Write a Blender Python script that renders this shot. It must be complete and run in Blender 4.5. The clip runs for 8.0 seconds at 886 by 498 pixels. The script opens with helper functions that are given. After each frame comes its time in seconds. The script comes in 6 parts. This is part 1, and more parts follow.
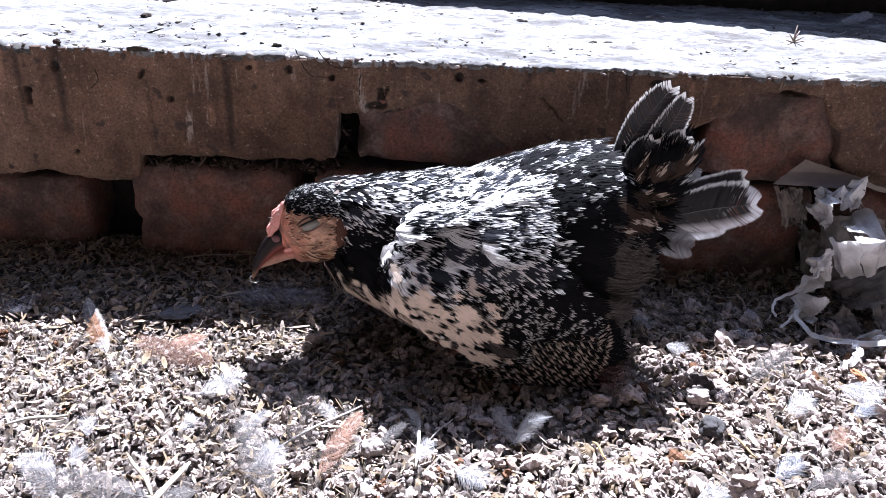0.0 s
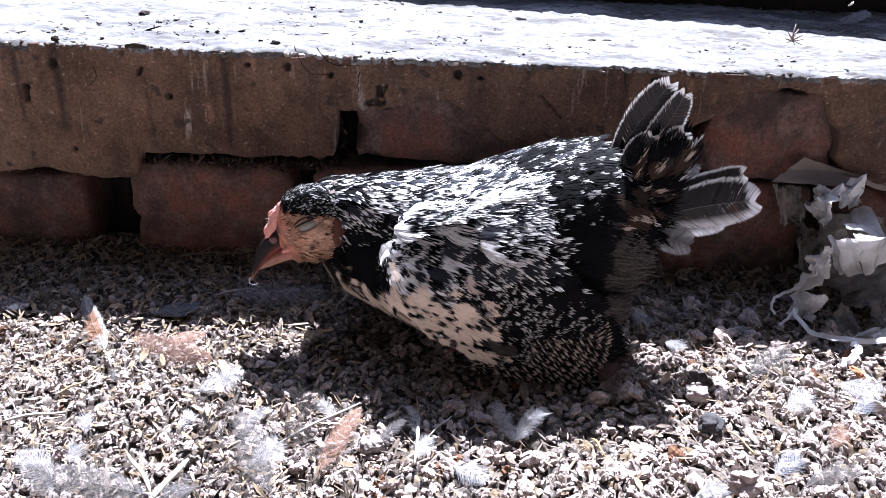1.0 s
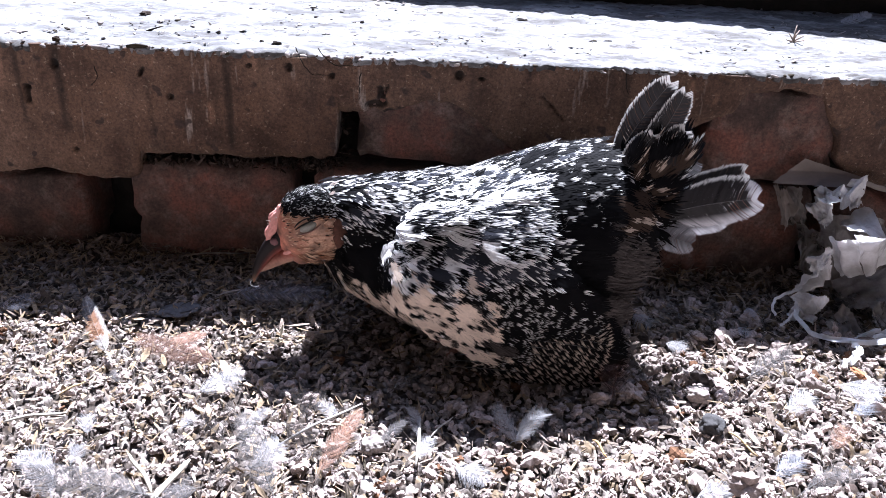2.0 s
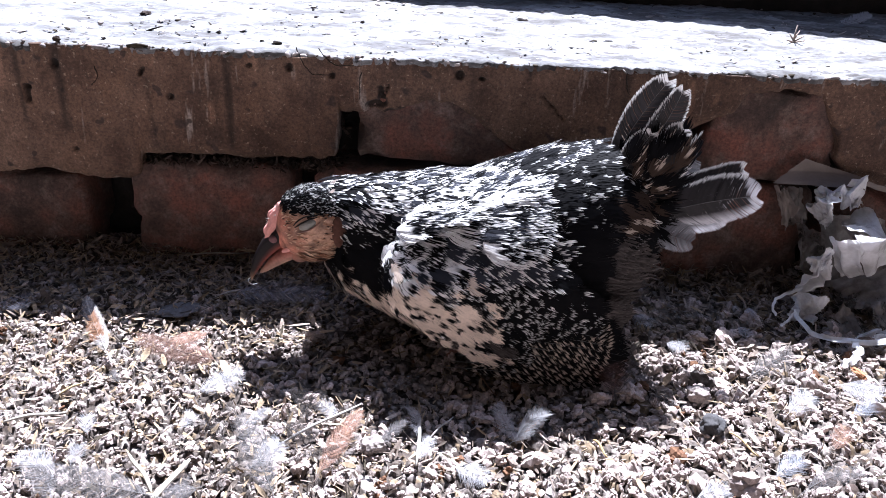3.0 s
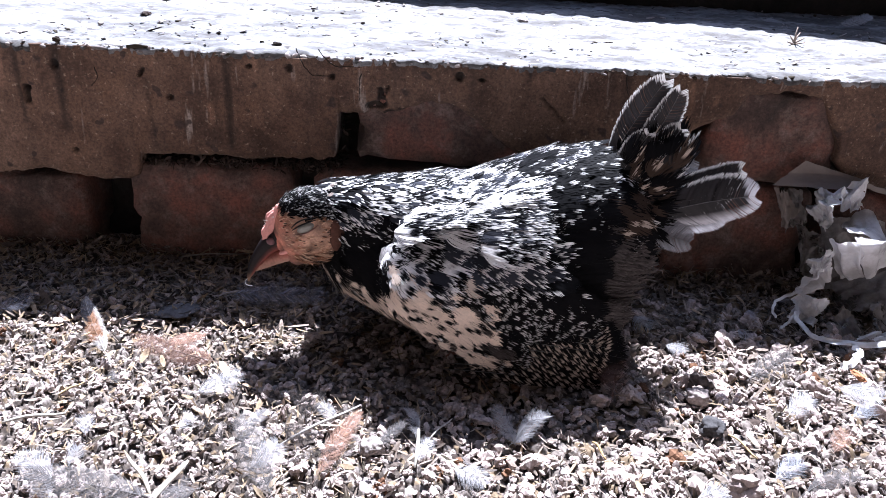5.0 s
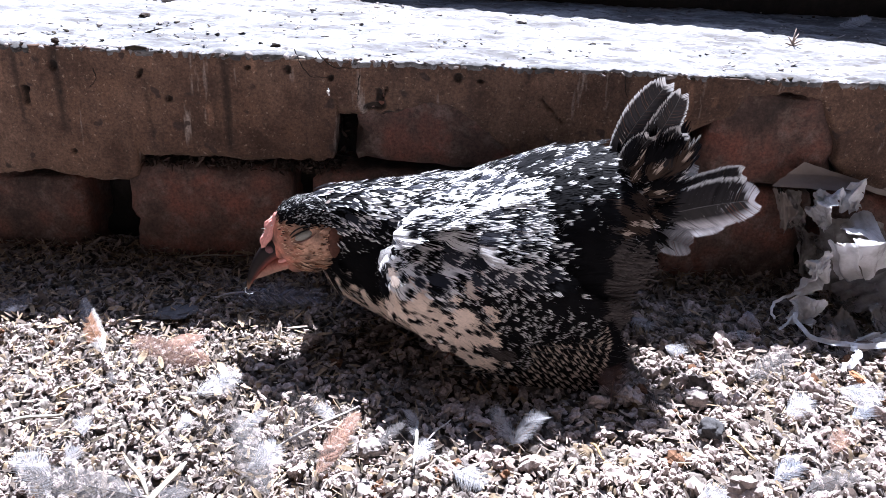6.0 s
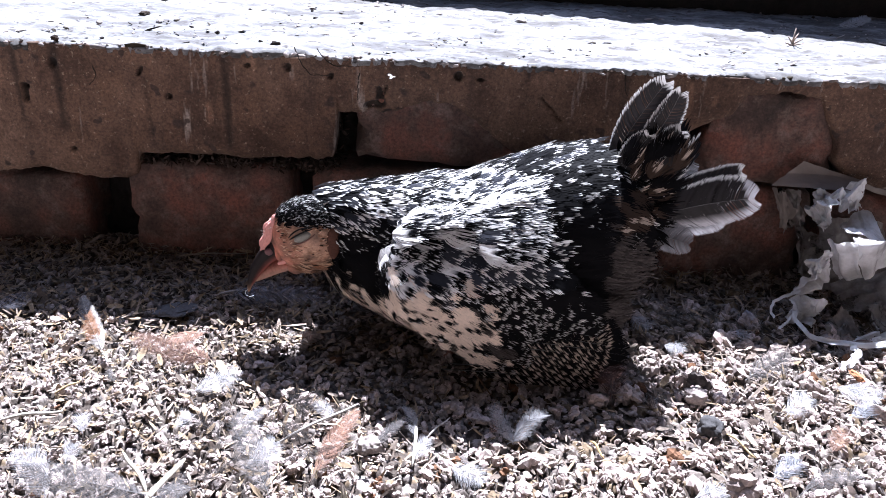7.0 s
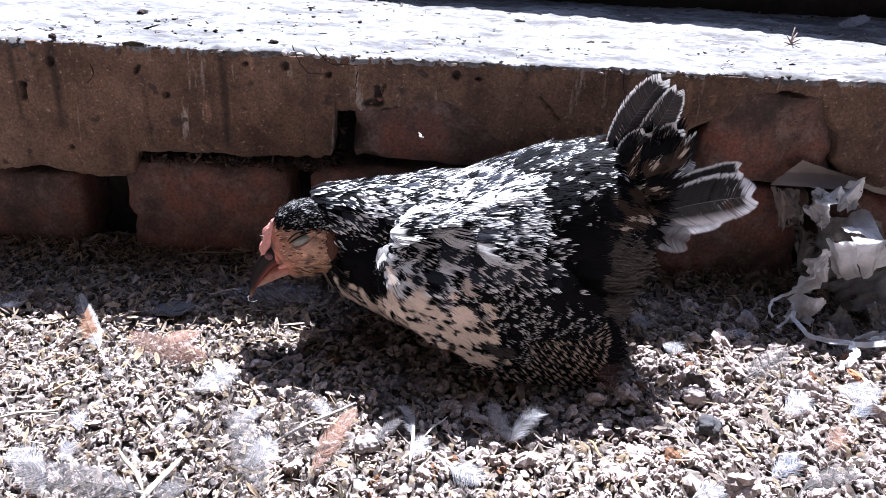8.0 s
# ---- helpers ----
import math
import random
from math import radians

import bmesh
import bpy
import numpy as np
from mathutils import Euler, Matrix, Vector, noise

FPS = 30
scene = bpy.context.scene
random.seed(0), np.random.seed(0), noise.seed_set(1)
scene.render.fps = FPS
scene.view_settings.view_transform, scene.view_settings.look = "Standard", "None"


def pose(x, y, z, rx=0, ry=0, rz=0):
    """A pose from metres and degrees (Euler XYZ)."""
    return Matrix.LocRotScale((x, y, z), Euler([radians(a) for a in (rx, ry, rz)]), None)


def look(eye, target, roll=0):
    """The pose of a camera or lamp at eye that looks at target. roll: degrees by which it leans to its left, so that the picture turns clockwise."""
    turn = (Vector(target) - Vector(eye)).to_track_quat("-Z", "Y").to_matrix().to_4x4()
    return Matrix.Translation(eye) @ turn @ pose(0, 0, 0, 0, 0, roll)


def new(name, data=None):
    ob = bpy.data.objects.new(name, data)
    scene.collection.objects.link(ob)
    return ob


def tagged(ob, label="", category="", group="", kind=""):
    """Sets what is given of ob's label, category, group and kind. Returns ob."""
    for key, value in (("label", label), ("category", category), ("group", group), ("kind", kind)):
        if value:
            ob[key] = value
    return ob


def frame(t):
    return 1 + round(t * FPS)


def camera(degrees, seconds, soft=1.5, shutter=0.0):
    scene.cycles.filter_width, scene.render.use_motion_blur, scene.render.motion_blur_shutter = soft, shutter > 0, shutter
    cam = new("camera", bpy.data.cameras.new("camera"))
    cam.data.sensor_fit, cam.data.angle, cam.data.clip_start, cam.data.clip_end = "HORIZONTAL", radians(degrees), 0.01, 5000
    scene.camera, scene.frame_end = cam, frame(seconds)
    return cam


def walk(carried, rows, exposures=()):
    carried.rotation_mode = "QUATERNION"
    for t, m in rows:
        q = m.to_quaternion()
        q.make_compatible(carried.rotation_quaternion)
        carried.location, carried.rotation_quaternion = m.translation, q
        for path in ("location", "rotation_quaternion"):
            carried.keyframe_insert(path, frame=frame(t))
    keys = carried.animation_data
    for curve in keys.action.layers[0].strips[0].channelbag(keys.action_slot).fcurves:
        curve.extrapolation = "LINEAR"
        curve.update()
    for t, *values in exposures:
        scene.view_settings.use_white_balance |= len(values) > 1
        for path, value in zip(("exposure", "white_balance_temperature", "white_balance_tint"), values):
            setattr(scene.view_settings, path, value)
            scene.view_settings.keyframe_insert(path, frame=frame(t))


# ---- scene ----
# Camera: hand-held close over the litter, almost still.
cam = camera(58, 8.0, soft=0.9)
EYE, PITCH, ROLL = (0.0, -0.52, 0.274), -27.0, 2.6
# seconds, then small changes of pitch, yaw, roll (degrees) and of x, y, z (millimetres)
SWAY = [
    (0, -0.144, -0.156, -0.220, 0.76, -0.11, 2.43),
    (0.5, 0.011, -0.134, -0.222, 1.59, -0.76, 0.60),
    (1, -0.031, -0.002, -0.134, 0.35, -0.80, -0.13),
    (1.5, -0.053, 0.029, -0.073, -0.38, -0.58, 0.51),
    (3, 0.024, 0.057, -0.019, -1.02, -0.57, -0.32),
    (3.5, -0.000, -0.000, -0.000, 0.00, -0.00, 0.00),
    (4, 0.029, -0.062, 0.008, 0.16, -0.09, -0.41),
    (4.5, 0.037, -0.015, 0.066, -0.37, -0.06, -0.10),
    (6, 0.208, 0.018, 0.076, 0.42, -0.05, -0.51),
    (6.5, 0.223, -0.007, 0.106, 1.39, -0.35, -0.97),
    (7, 0.344, 0.087, 0.234, 0.20, -0.79, -2.69),
    (7.5, 0.306, 0.010, 0.210, 1.53, -0.23, -2.83),
    (8, 0.372, 0.095, 0.281, 1.45, -0.54, -3.81),
]


def sway_pose(dp, dy, dr, mx, my, mz):
    eye = Vector(EYE) + Vector((mx, my, mz)) / 1000
    p, y = radians(PITCH + dp), radians(dy)
    way = Vector((math.sin(y) * math.cos(p), math.cos(y) * math.cos(p), math.sin(p)))
    return look(eye, eye + way, ROLL + dr)


walk(cam, [(t, sway_pose(*row)) for t, *row in SWAY], exposures=[(0, 2.55, 5600, 14), (8, 2.55, 5600, 14)])

# ---- light: one sun from behind the step, and a clear sky ----
SUN_WAY = Vector((-0.09, -0.65, -1.0)).normalized()
world = bpy.data.worlds.new("sky")
scene.world = world
world.use_nodes = True
wn = world.node_tree.nodes
sky = wn.new("ShaderNodeTexSky")
sky.sky_type, sky.sun_disc = "NISHITA", False
sky.sun_elevation = math.asin(-SUN_WAY.z)
sky.sun_rotation = math.atan2(-SUN_WAY.x, -SUN_WAY.y)
world.node_tree.links.new(sky.outputs[0], wn["Background"].inputs[0])
wn["Background"].inputs[1].default_value = 0.085
sun = new("sun", bpy.data.lights.new("sun", "SUN"))
sun.data.energy, sun.data.angle, sun.data.color = 5.0, radians(0.6), (1.0, 0.955, 0.92)
sun.matrix_world = look((0, 0, 0), SUN_WAY)

rng = np.random.default_rng(7)


# ---- materials ----
def material(name):
    m = bpy.data.materials.new(name)
    m.use_nodes = True
    return m, m.node_tree.nodes, m.node_tree.links, m.node_tree.nodes["Principled BSDF"]


def coords(nodes, links, scale=(1, 1, 1)):
    tc, mp = nodes.new("ShaderNodeTexCoord"), nodes.new("ShaderNodeMapping")
    mp.inputs["Scale"].default_value = scale
    links.new(tc.outputs["Object"], mp.inputs[0])
    return mp.outputs[0]


def noise_tex(nodes, links, vec, scale, detail=6, rough=0.6):
    n = nodes.new("ShaderNodeTexNoise")
    n.inputs["Scale"].default_value, n.inputs["Detail"].default_value, n.inputs["Roughness"].default_value = scale, detail, rough
    links.new(vec, n.inputs["Vector"])
    return n.outputs[0]


def ramp(nodes, links, fac, stops):
    r = nodes.new("ShaderNodeValToRGB")
    while len(r.color_ramp.elements) < len(stops):
        r.color_ramp.elements.new(0.5)
    for e, (pos, c) in zip(r.color_ramp.elements, stops):
        e.position = pos
        e.color = (*c, 1) if len(c) == 3 else (c[0], c[0], c[0], 1)
    links.new(fac, r.inputs[0])
    return r.outputs[0]


def mix(nodes, links, fac, a, b, kind="MIX"):
    m = nodes.new("ShaderNodeMix")
    m.data_type, m.blend_type = "RGBA", kind
    for value, i in ((fac, 0), (a, 6), (b, 7)):
        if isinstance(value, (int, float)):
            m.inputs[i].default_value = value
        elif isinstance(value, tuple):
            m.inputs[i].default_value = (*value, 1)
        else:
            links.new(value, m.inputs[i])
    return m.outputs[2]


def bump(nodes, links, bsdf, height, strength, distance):
    b = nodes.new("ShaderNodeBump")
    b.inputs["Strength"].default_value, b.inputs["Distance"].default_value = strength, distance
    links.new(height, b.inputs["Height"])
    links.new(b.outputs[0], bsdf.inputs["Normal"])


def mat_plaster():
    m, n, l, b = material("grey_cement_render")
    v = coords(n, l)
    broad = noise_tex(n, l, v, 9, 5)
    fine = noise_tex(n, l, v, 260, 4, 0.7)
    col = ramp(n, l, broad, [(0.3, (0.062, 0.034, 0.022)), (0.5, (0.138, 0.082, 0.057)), (0.70, (0.220, 0.141, 0.103))])
    grains = ramp(n, l, noise_tex(n, l, v, 380, 3), [(0.62, (0,)), (0.69, (1,))])
    col = mix(n, l, mix(n, l, 0.55, grains, (0, 0, 0)), col, (0.50, 0.41, 0.33))
    col = mix(n, l, 1.0, col, ramp(n, l, noise_tex(n, l, v, 34, 5, 0.65), [(0.34, (0.55, 0.5, 0.46)), (0.52, (0.95, 0.93, 0.88)), (0.7, (1.2, 1.16, 1.04))]), "MULTIPLY")
    # runs of damp and lime, drawn out down the face
    vs = coords(n, l, (1, 1, 0.12))
    runs = noise_tex(n, l, vs, 60, 3, 0.5)
    col = mix(n, l, ramp(n, l, runs, [(0.56, (0,)), (0.68, (0.4,))]), col, (0.035, 0.024, 0.02))
    lime = noise_tex(n, l, coords(n, l, (1.3, 1, 0.17)), 75, 4, 0.6)
    col = mix(n, l, ramp(n, l, lime, [(0.62, (0,)), (0.72, (0.6,))]), col, (0.5, 0.44, 0.39))
    spots = noise_tex(n, l, v, 85, 2, 0.4)
    col = mix(n, l, ramp(n, l, spots, [(0.67, (0,)), (0.71, (0.9,))]), col, (0.05, 0.032, 0.026))
    col = mix(n, l, 1.0, col, ramp(n, l, noise_tex(n, l, v, 520, 3, 0.8), [(0.36, (0.45,)), (0.64, (1.0,))]), "MULTIPLY")
    stain_shade = n.new("ShaderNodeAttribute")
    stain_shade.attribute_name = "tint"
    col = mix(n, l, 1.0, col, stain_shade.outputs["Color"], "MULTIPLY")
    l.new(col, b.inputs["Base Color"])
    b.inputs["Roughness"].default_value = 0.93
    bump(n, l, b, mix(n, l, 0.5, fine, noise_tex(n, l, v, 70, 6, 0.7)), 0.8, 0.00025)
    return m


def mat_brick():
    m, n, l, b = material("old_red_brick")
    v = coords(n, l)
    info = n.new("ShaderNodeObjectInfo")
    off = n.new("ShaderNodeVectorMath")
    off.operation = "ADD"
    l.new(v, off.inputs[0])
    comb = n.new("ShaderNodeCombineXYZ")
    mul = n.new("ShaderNodeMath")
    mul.operation = "MULTIPLY"
    mul.inputs[1].default_value = 37.0
    l.new(info.outputs["Random"], mul.inputs[0])
    l.new(mul.outputs[0], comb.inputs[0])
    l.new(comb.outputs[0], off.inputs[1])
    v = off.outputs[0]
    broad = noise_tex(n, l, v, 26, 6)
    col = ramp(n, l, broad, [(0.32, (0.042, 0.028, 0.022)), (0.48, (0.108, 0.062, 0.048)), (0.66, (0.215, 0.083, 0.057))])
    dust = ramp(n, l, noise_tex(n, l, v, 60, 5, 0.7), [(0.5, (0,)), (0.75, (0.7,))])
    col = mix(n, l, dust, col, (0.24, 0.19, 0.16))
    col = mix(n, l, 1.0, col, ramp(n, l, noise_tex(n, l, v, 420, 4, 0.8), [(0.34, (0.4,)), (0.62, (1.0,))]), "MULTIPLY")
    l.new(col, b.inputs["Base Color"])
    b.inputs["Roughness"].default_value = 0.92
    bump(n, l, b, noise_tex(n, l, v, 150, 6, 0.7), 0.8, 0.0003)
    return m


def mat_earth(name, dark, light, scale):
    m, n, l, b = material(name)
    v = coords(n, l)
    col = ramp(n, l, noise_tex(n, l, v, scale, 8, 0.7), [(0.3, dark), (0.7, light)])
    l.new(col, b.inputs["Base Color"])
    b.inputs["Roughness"].default_value = 0.97
    bump(n, l, b, noise_tex(n, l, v, scale * 4, 6, 0.75), 0.9, 0.001)
    return m


def mat_ledge():
    m, n, l, b = material("dusty_whitewashed_cement")
    v = coords(n, l)
    col = ramp(n, l, noise_tex(n, l, coords(n, l, (0.4, 1, 1)), 42, 8, 0.74), [(0.37, (0.035, 0.032, 0.030)), (0.48, (0.09, 0.089, 0.090)), (0.62, (0.235, 0.235, 0.24))])
    specks = ramp(n, l, noise_tex(n, l, coords(n, l, (0.5, 1, 1)), 170, 4, 0.6), [(0.57, (0,)), (0.63, (0.95,))])
    col = mix(n, l, specks, col, (0.035, 0.03, 0.028))
    l.new(col, b.inputs["Base Color"])
    b.inputs["Roughness"].default_value = 0.95
    bump(n, l, b, noise_tex(n, l, v, 120, 7, 0.75), 0.7, 0.0004)
    return m


def mat_tint(name, rough=0.8, through_light=0.0, grain=300, amount=0.35, gloss=0.3, relief=0.0):
    """A surface whose pigment is the mesh's own tint, with fine grain."""
    m, n, l, b = material(name)
    at = n.new("ShaderNodeAttribute")
    at.attribute_name = "tint"
    v = coords(n, l)
    g = ramp(n, l, noise_tex(n, l, v, grain, 4, 0.65), [(0.3, (1 - amount,)), (0.7, (1.0,))])
    col = mix(n, l, 1.0, at.outputs["Color"], g, "MULTIPLY")
    l.new(col, b.inputs["Base Color"])
    b.inputs["Roughness"].default_value = rough
    b.inputs["Specular IOR Level"].default_value = gloss
    if relief:
        bump(n, l, b, noise_tex(n, l, v, grain * 1.5, 5, 0.7), 0.7, relief)
    if through_light:
        t, s = n.new("ShaderNodeBsdfTranslucent"), n.new("ShaderNodeMixShader")
        s.inputs[0].default_value = through_light
        l.new(col, t.inputs[0])
        l.new(b.outputs[0], s.inputs[1])
        l.new(t.outputs[0], s.inputs[2])
        l.new(s.outputs[0], n["Material Output"].inputs[0])
    return m


def mat_plain(name, color, rough, var=0.25, scale=120, gloss=0.4, relief=0.0005):
    m, n, l, b = material(name)
    v = coords(n, l)
    dark = tuple(c * (1 - var) for c in color)
    l.new(ramp(n, l, noise_tex(n, l, v, scale, 5, 0.65), [(0.3, dark), (0.7, color)]), b.inputs["Base Color"])
    b.inputs["Roughness"].default_value, b.inputs["Specular IOR Level"].default_value = rough, gloss
    if relief:
        bump(n, l, b, noise_tex(n, l, v, scale * 3, 5, 0.7), 0.6, relief)
    return m


def sheer(m, amount):
    """Lets part of the light straight through, as thin down does."""
    n, l = m.node_tree.nodes, m.node_tree.links
    out = n["Material Output"]
    was = out.inputs[0].links[0].from_socket
    tr, s = n.new("ShaderNodeBsdfTransparent"), n.new("ShaderNodeMixShader")
    s.inputs[0].default_value = amount
    l.new(was, s.inputs[1])
    l.new(tr.outputs[0], s.inputs[2])
    l.new(s.outputs[0], out.inputs[0])
    return m


def mat_film(name, dusty, clean, clear):
    m, n, l, b = material(name)
    v = coords(n, l)
    col = ramp(n, l, noise_tex(n, l, v, 45, 6, 0.65), [(0.38, dusty), (0.62, clean)])
    l.new(col, b.inputs["Base Color"])
    b.inputs["Roughness"].default_value = 0.2
    bump(n, l, b, noise_tex(n, l, v, 160, 4, 0.6), 0.5, 0.001)
    t, tr = n.new("ShaderNodeBsdfTranslucent"), n.new("ShaderNodeBsdfTransparent")
    s, s2 = n.new("ShaderNodeMixShader"), n.new("ShaderNodeMixShader")
    l.new(col, t.inputs[0])
    s.inputs[0].default_value, s2.inputs[0].default_value = 0.38, clear
    l.new(b.outputs[0], s.inputs[1])
    l.new(t.outputs[0], s.inputs[2])
    l.new(s.outputs[0], s2.inputs[1])
    l.new(tr.outputs[0], s2.inputs[2])
    l.new(s2.outputs[0], n["Material Output"].inputs[0])
    return m


PLASTER, BRICK, LEDGE = mat_plaster(), mat_brick(), mat_ledge()
# near-black: shade of the open joints and rear wall is put into this colour
MORTAR = mat_earth("shade_dark_mortar", (0.006, 0.005, 0.004), (0.022, 0.017, 0.014), 90)
SOIL = mat_earth("dusty_litter_soil", (0.17, 0.145, 0.13), (0.40, 0.35, 0.32), 190)
LITTER = mat_tint("dry_litter", 0.95, 0.0, 700, 0.45, 0.1, 0.00015)
PLUME = mat_tint("feather_vane", 0.7, 0.2, 900, 0.2, 0.06)
THIN_VANE = mat_tint("thin_tail_vane", 0.5, 0.16, 900, 0.2, 0.22)
DOWN = sheer(mat_tint("loose_feather_vane", 0.7, 0.4, 900, 0.15, 0.2), 0.42)
SKIN_DARK = mat_plain("dark_down", (0.006, 0.0055, 0.0055), 0.95, 0.4, 300)
FACE = mat_tint("bare_face_skin", 0.6, 0.0, 900, 0.45, 0.35, 0.00012)
COMB = mat_plain("pink_comb", (0.64, 0.29, 0.25), 0.5, 0.3, 500, 0.4, 0.0008)
BEAK = mat_tint("horn_beak", 0.5, 0.0, 350, 0.45, 0.14, 0.0001)
LID = mat_plain("closed_eyelid", (0.20, 0.195, 0.17), 0.4, 0.3, 900, 0.5, 0.0003)
SHANK = mat_plain("scaly_shank", (0.2, 0.10, 0.08), 0.55, 0.35, 700, 0.4, 0.0006)
FILM = mat_film("milky_plastic_film", (0.52, 0.51, 0.50), (0.86, 0.87, 0.89), 0.16)
OLD_FILM = mat_film("dusty_plastic_film", (0.12, 0.105, 0.095), (0.34, 0.32, 0.30), 0.25)
# for the unseen wall behind the eye, which throws warm light back
WARM = mat_plain("warm_fill_wall", (0.15, 0.125, 0.108), 0.95, 0.25, 6, 0.1, 0.002)
DIM = mat_plain("dim_shell_plaster", (0.16, 0.12, 0.10), 0.95, 0.4, 8, 0.1, 0.002)
CARD = mat_plain("dusty_grey_sheet", (0.22, 0.19, 0.17), 0.8, 0.3, 40, 0.2, 0.0006)


# ---- mesh helpers ----
def mesh_from(name, verts, faces, mat, tint=None, smooth=True):
    me = bpy.data.meshes.new(name)
    verts = np.asarray(verts, float).reshape(-1, 3)
    me.from_pydata(verts.tolist(), [], [list(map(int, f)) for f in faces])
    me.materials.append(mat)
    if tint is not None:
        at = me.color_attributes.new("tint", "FLOAT_COLOR", "POINT")
        rgba = np.ones((len(verts), 4))
        rgba[:, :3] = np.asarray(tint).reshape(-1, 3)
        at.data.foreach_set("color", rgba.ravel())
    if smooth:
        me.polygons.foreach_set("use_smooth", [True] * len(me.polygons))
    me.update()
    return me


def part_mesh(name, me, parent=None, label=""):
    ob = new(name, me)
    ob.parent = parent
    return tagged(ob, label) if label else ob


def part(name, bm, mat, parent=None, label="", smooth=True):
    me = bpy.data.meshes.new(name)
    bm.to_mesh(me)
    bm.free()
    me.materials.append(mat)
    if smooth:
        me.polygons.foreach_set("use_smooth", [True] * len(me.polygons))
    return part_mesh(name, me, parent, label)


def unit(a):
    return a / np.maximum(np.linalg.norm(a, axis=-1, keepdims=True), 1e-9)


def lumps(points, scale, seed=0.0, octaves=4):
    """Fractal noise at each point, about -1 to 1."""
    return np.array([noise.fractal(Vector(p) * scale + Vector((seed, seed * 1.7, -seed)), 1.0, 2.0, octaves) for p in points])


def grid_faces(nu, nv, wrap=False):
    a = np.arange(nu * nv).reshape(nu, nv)
    if wrap:
        a = np.concatenate([a, a[:, :1]], 1)
    return np.stack([a[:-1, :-1], a[:-1, 1:], a[1:, 1:], a[1:, :-1]], -1).reshape(-1, 4)


def blob_mesh(name, centre, axes, mat, seed=0, rough=0.08, tint=None, subdiv=3, turn=None):
    bm = bmesh.new()
    bmesh.ops.create_icosphere(bm, subdivisions=subdiv, radius=1)
    for v in bm.verts:
        k = 1 + rough * noise.fractal(v.co * 1.6 + Vector((seed, 0, 0)), 1.0, 2.0, 3)
        p = Vector([c * a * k for c, a in zip(v.co, axes)])
        v.co = (turn @ p if turn else p) + Vector(centre)
    me = bpy.data.meshes.new(name)
    bm.to_mesh(me)
    bm.free()
    me.materials.append(mat)
    me.polygons.foreach_set("use_smooth", [True] * len(me.polygons))
    if tint is not None:
        at = me.color_attributes.new("tint", "FLOAT_COLOR", "POINT")
        for i, v in enumerate(me.vertices):
            at.data[i].color = (*tint(v.co), 1)
    return me


def tube_mesh(name, path, radii, mat, sides=6, tint=None):
    path = np.asarray(path, float)
    t = unit(np.gradient(path, axis=0))
    ref = np.array([0.13, 0.31, 0.94])
    a = unit(np.cross(t, ref))
    b = np.cross(t, a)
    ang = np.linspace(0, 2 * np.pi, sides, endpoint=False)
    r = np.broadcast_to(np.asarray(radii, float), (len(path),))
    v = path[:, None] + r[:, None, None] * (np.cos(ang)[None, :, None] * a[:, None] + np.sin(ang)[None, :, None] * b[:, None])
    f = [list(q) for q in grid_faces(len(path), sides, True)]
    f += [list(range(sides))[::-1], list(range((len(path) - 1) * sides, len(path) * sides))]
    tints = None if tint is None else np.tile(tint, (len(v) * sides, 1))
    return mesh_from(name, v, f, mat, tints)


# ---- the step: core, bricks, render, ledge ----
LEDGE_Z = 0.1492
wall = new("wall_step")
tagged(wall, "low old brick step with broken cement render, litter against its foot", "wall", kind="structure")


def box(bm, x0, x1, y0, y1, z0, z1):
    r = bmesh.ops.create_cube(bm, size=1)
    for v in r["verts"]:
        v.co = Vector((x0 + (v.co.x + 0.5) * (x1 - x0), y0 + (v.co.y + 0.5) * (y1 - y0), z0 + (v.co.z + 0.5) * (z1 - z0)))


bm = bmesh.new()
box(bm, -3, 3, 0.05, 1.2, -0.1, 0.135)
part("core", bm, MORTAR, wall, "near-black wall core behind the open joints", smooth=False)


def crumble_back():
    """Crumbled mortar deep in the joints, near-black to carry their shade."""
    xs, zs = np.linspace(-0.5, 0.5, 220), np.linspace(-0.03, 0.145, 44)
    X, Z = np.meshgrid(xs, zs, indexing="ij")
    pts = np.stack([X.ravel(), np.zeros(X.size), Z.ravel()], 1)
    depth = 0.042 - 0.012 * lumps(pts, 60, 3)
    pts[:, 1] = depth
    part_mesh("mortar", mesh_from("mortar", pts, grid_faces(220, 44), MORTAR), wall, "crumbled mortar in open joints, near-black for their shade")


crumble_back()


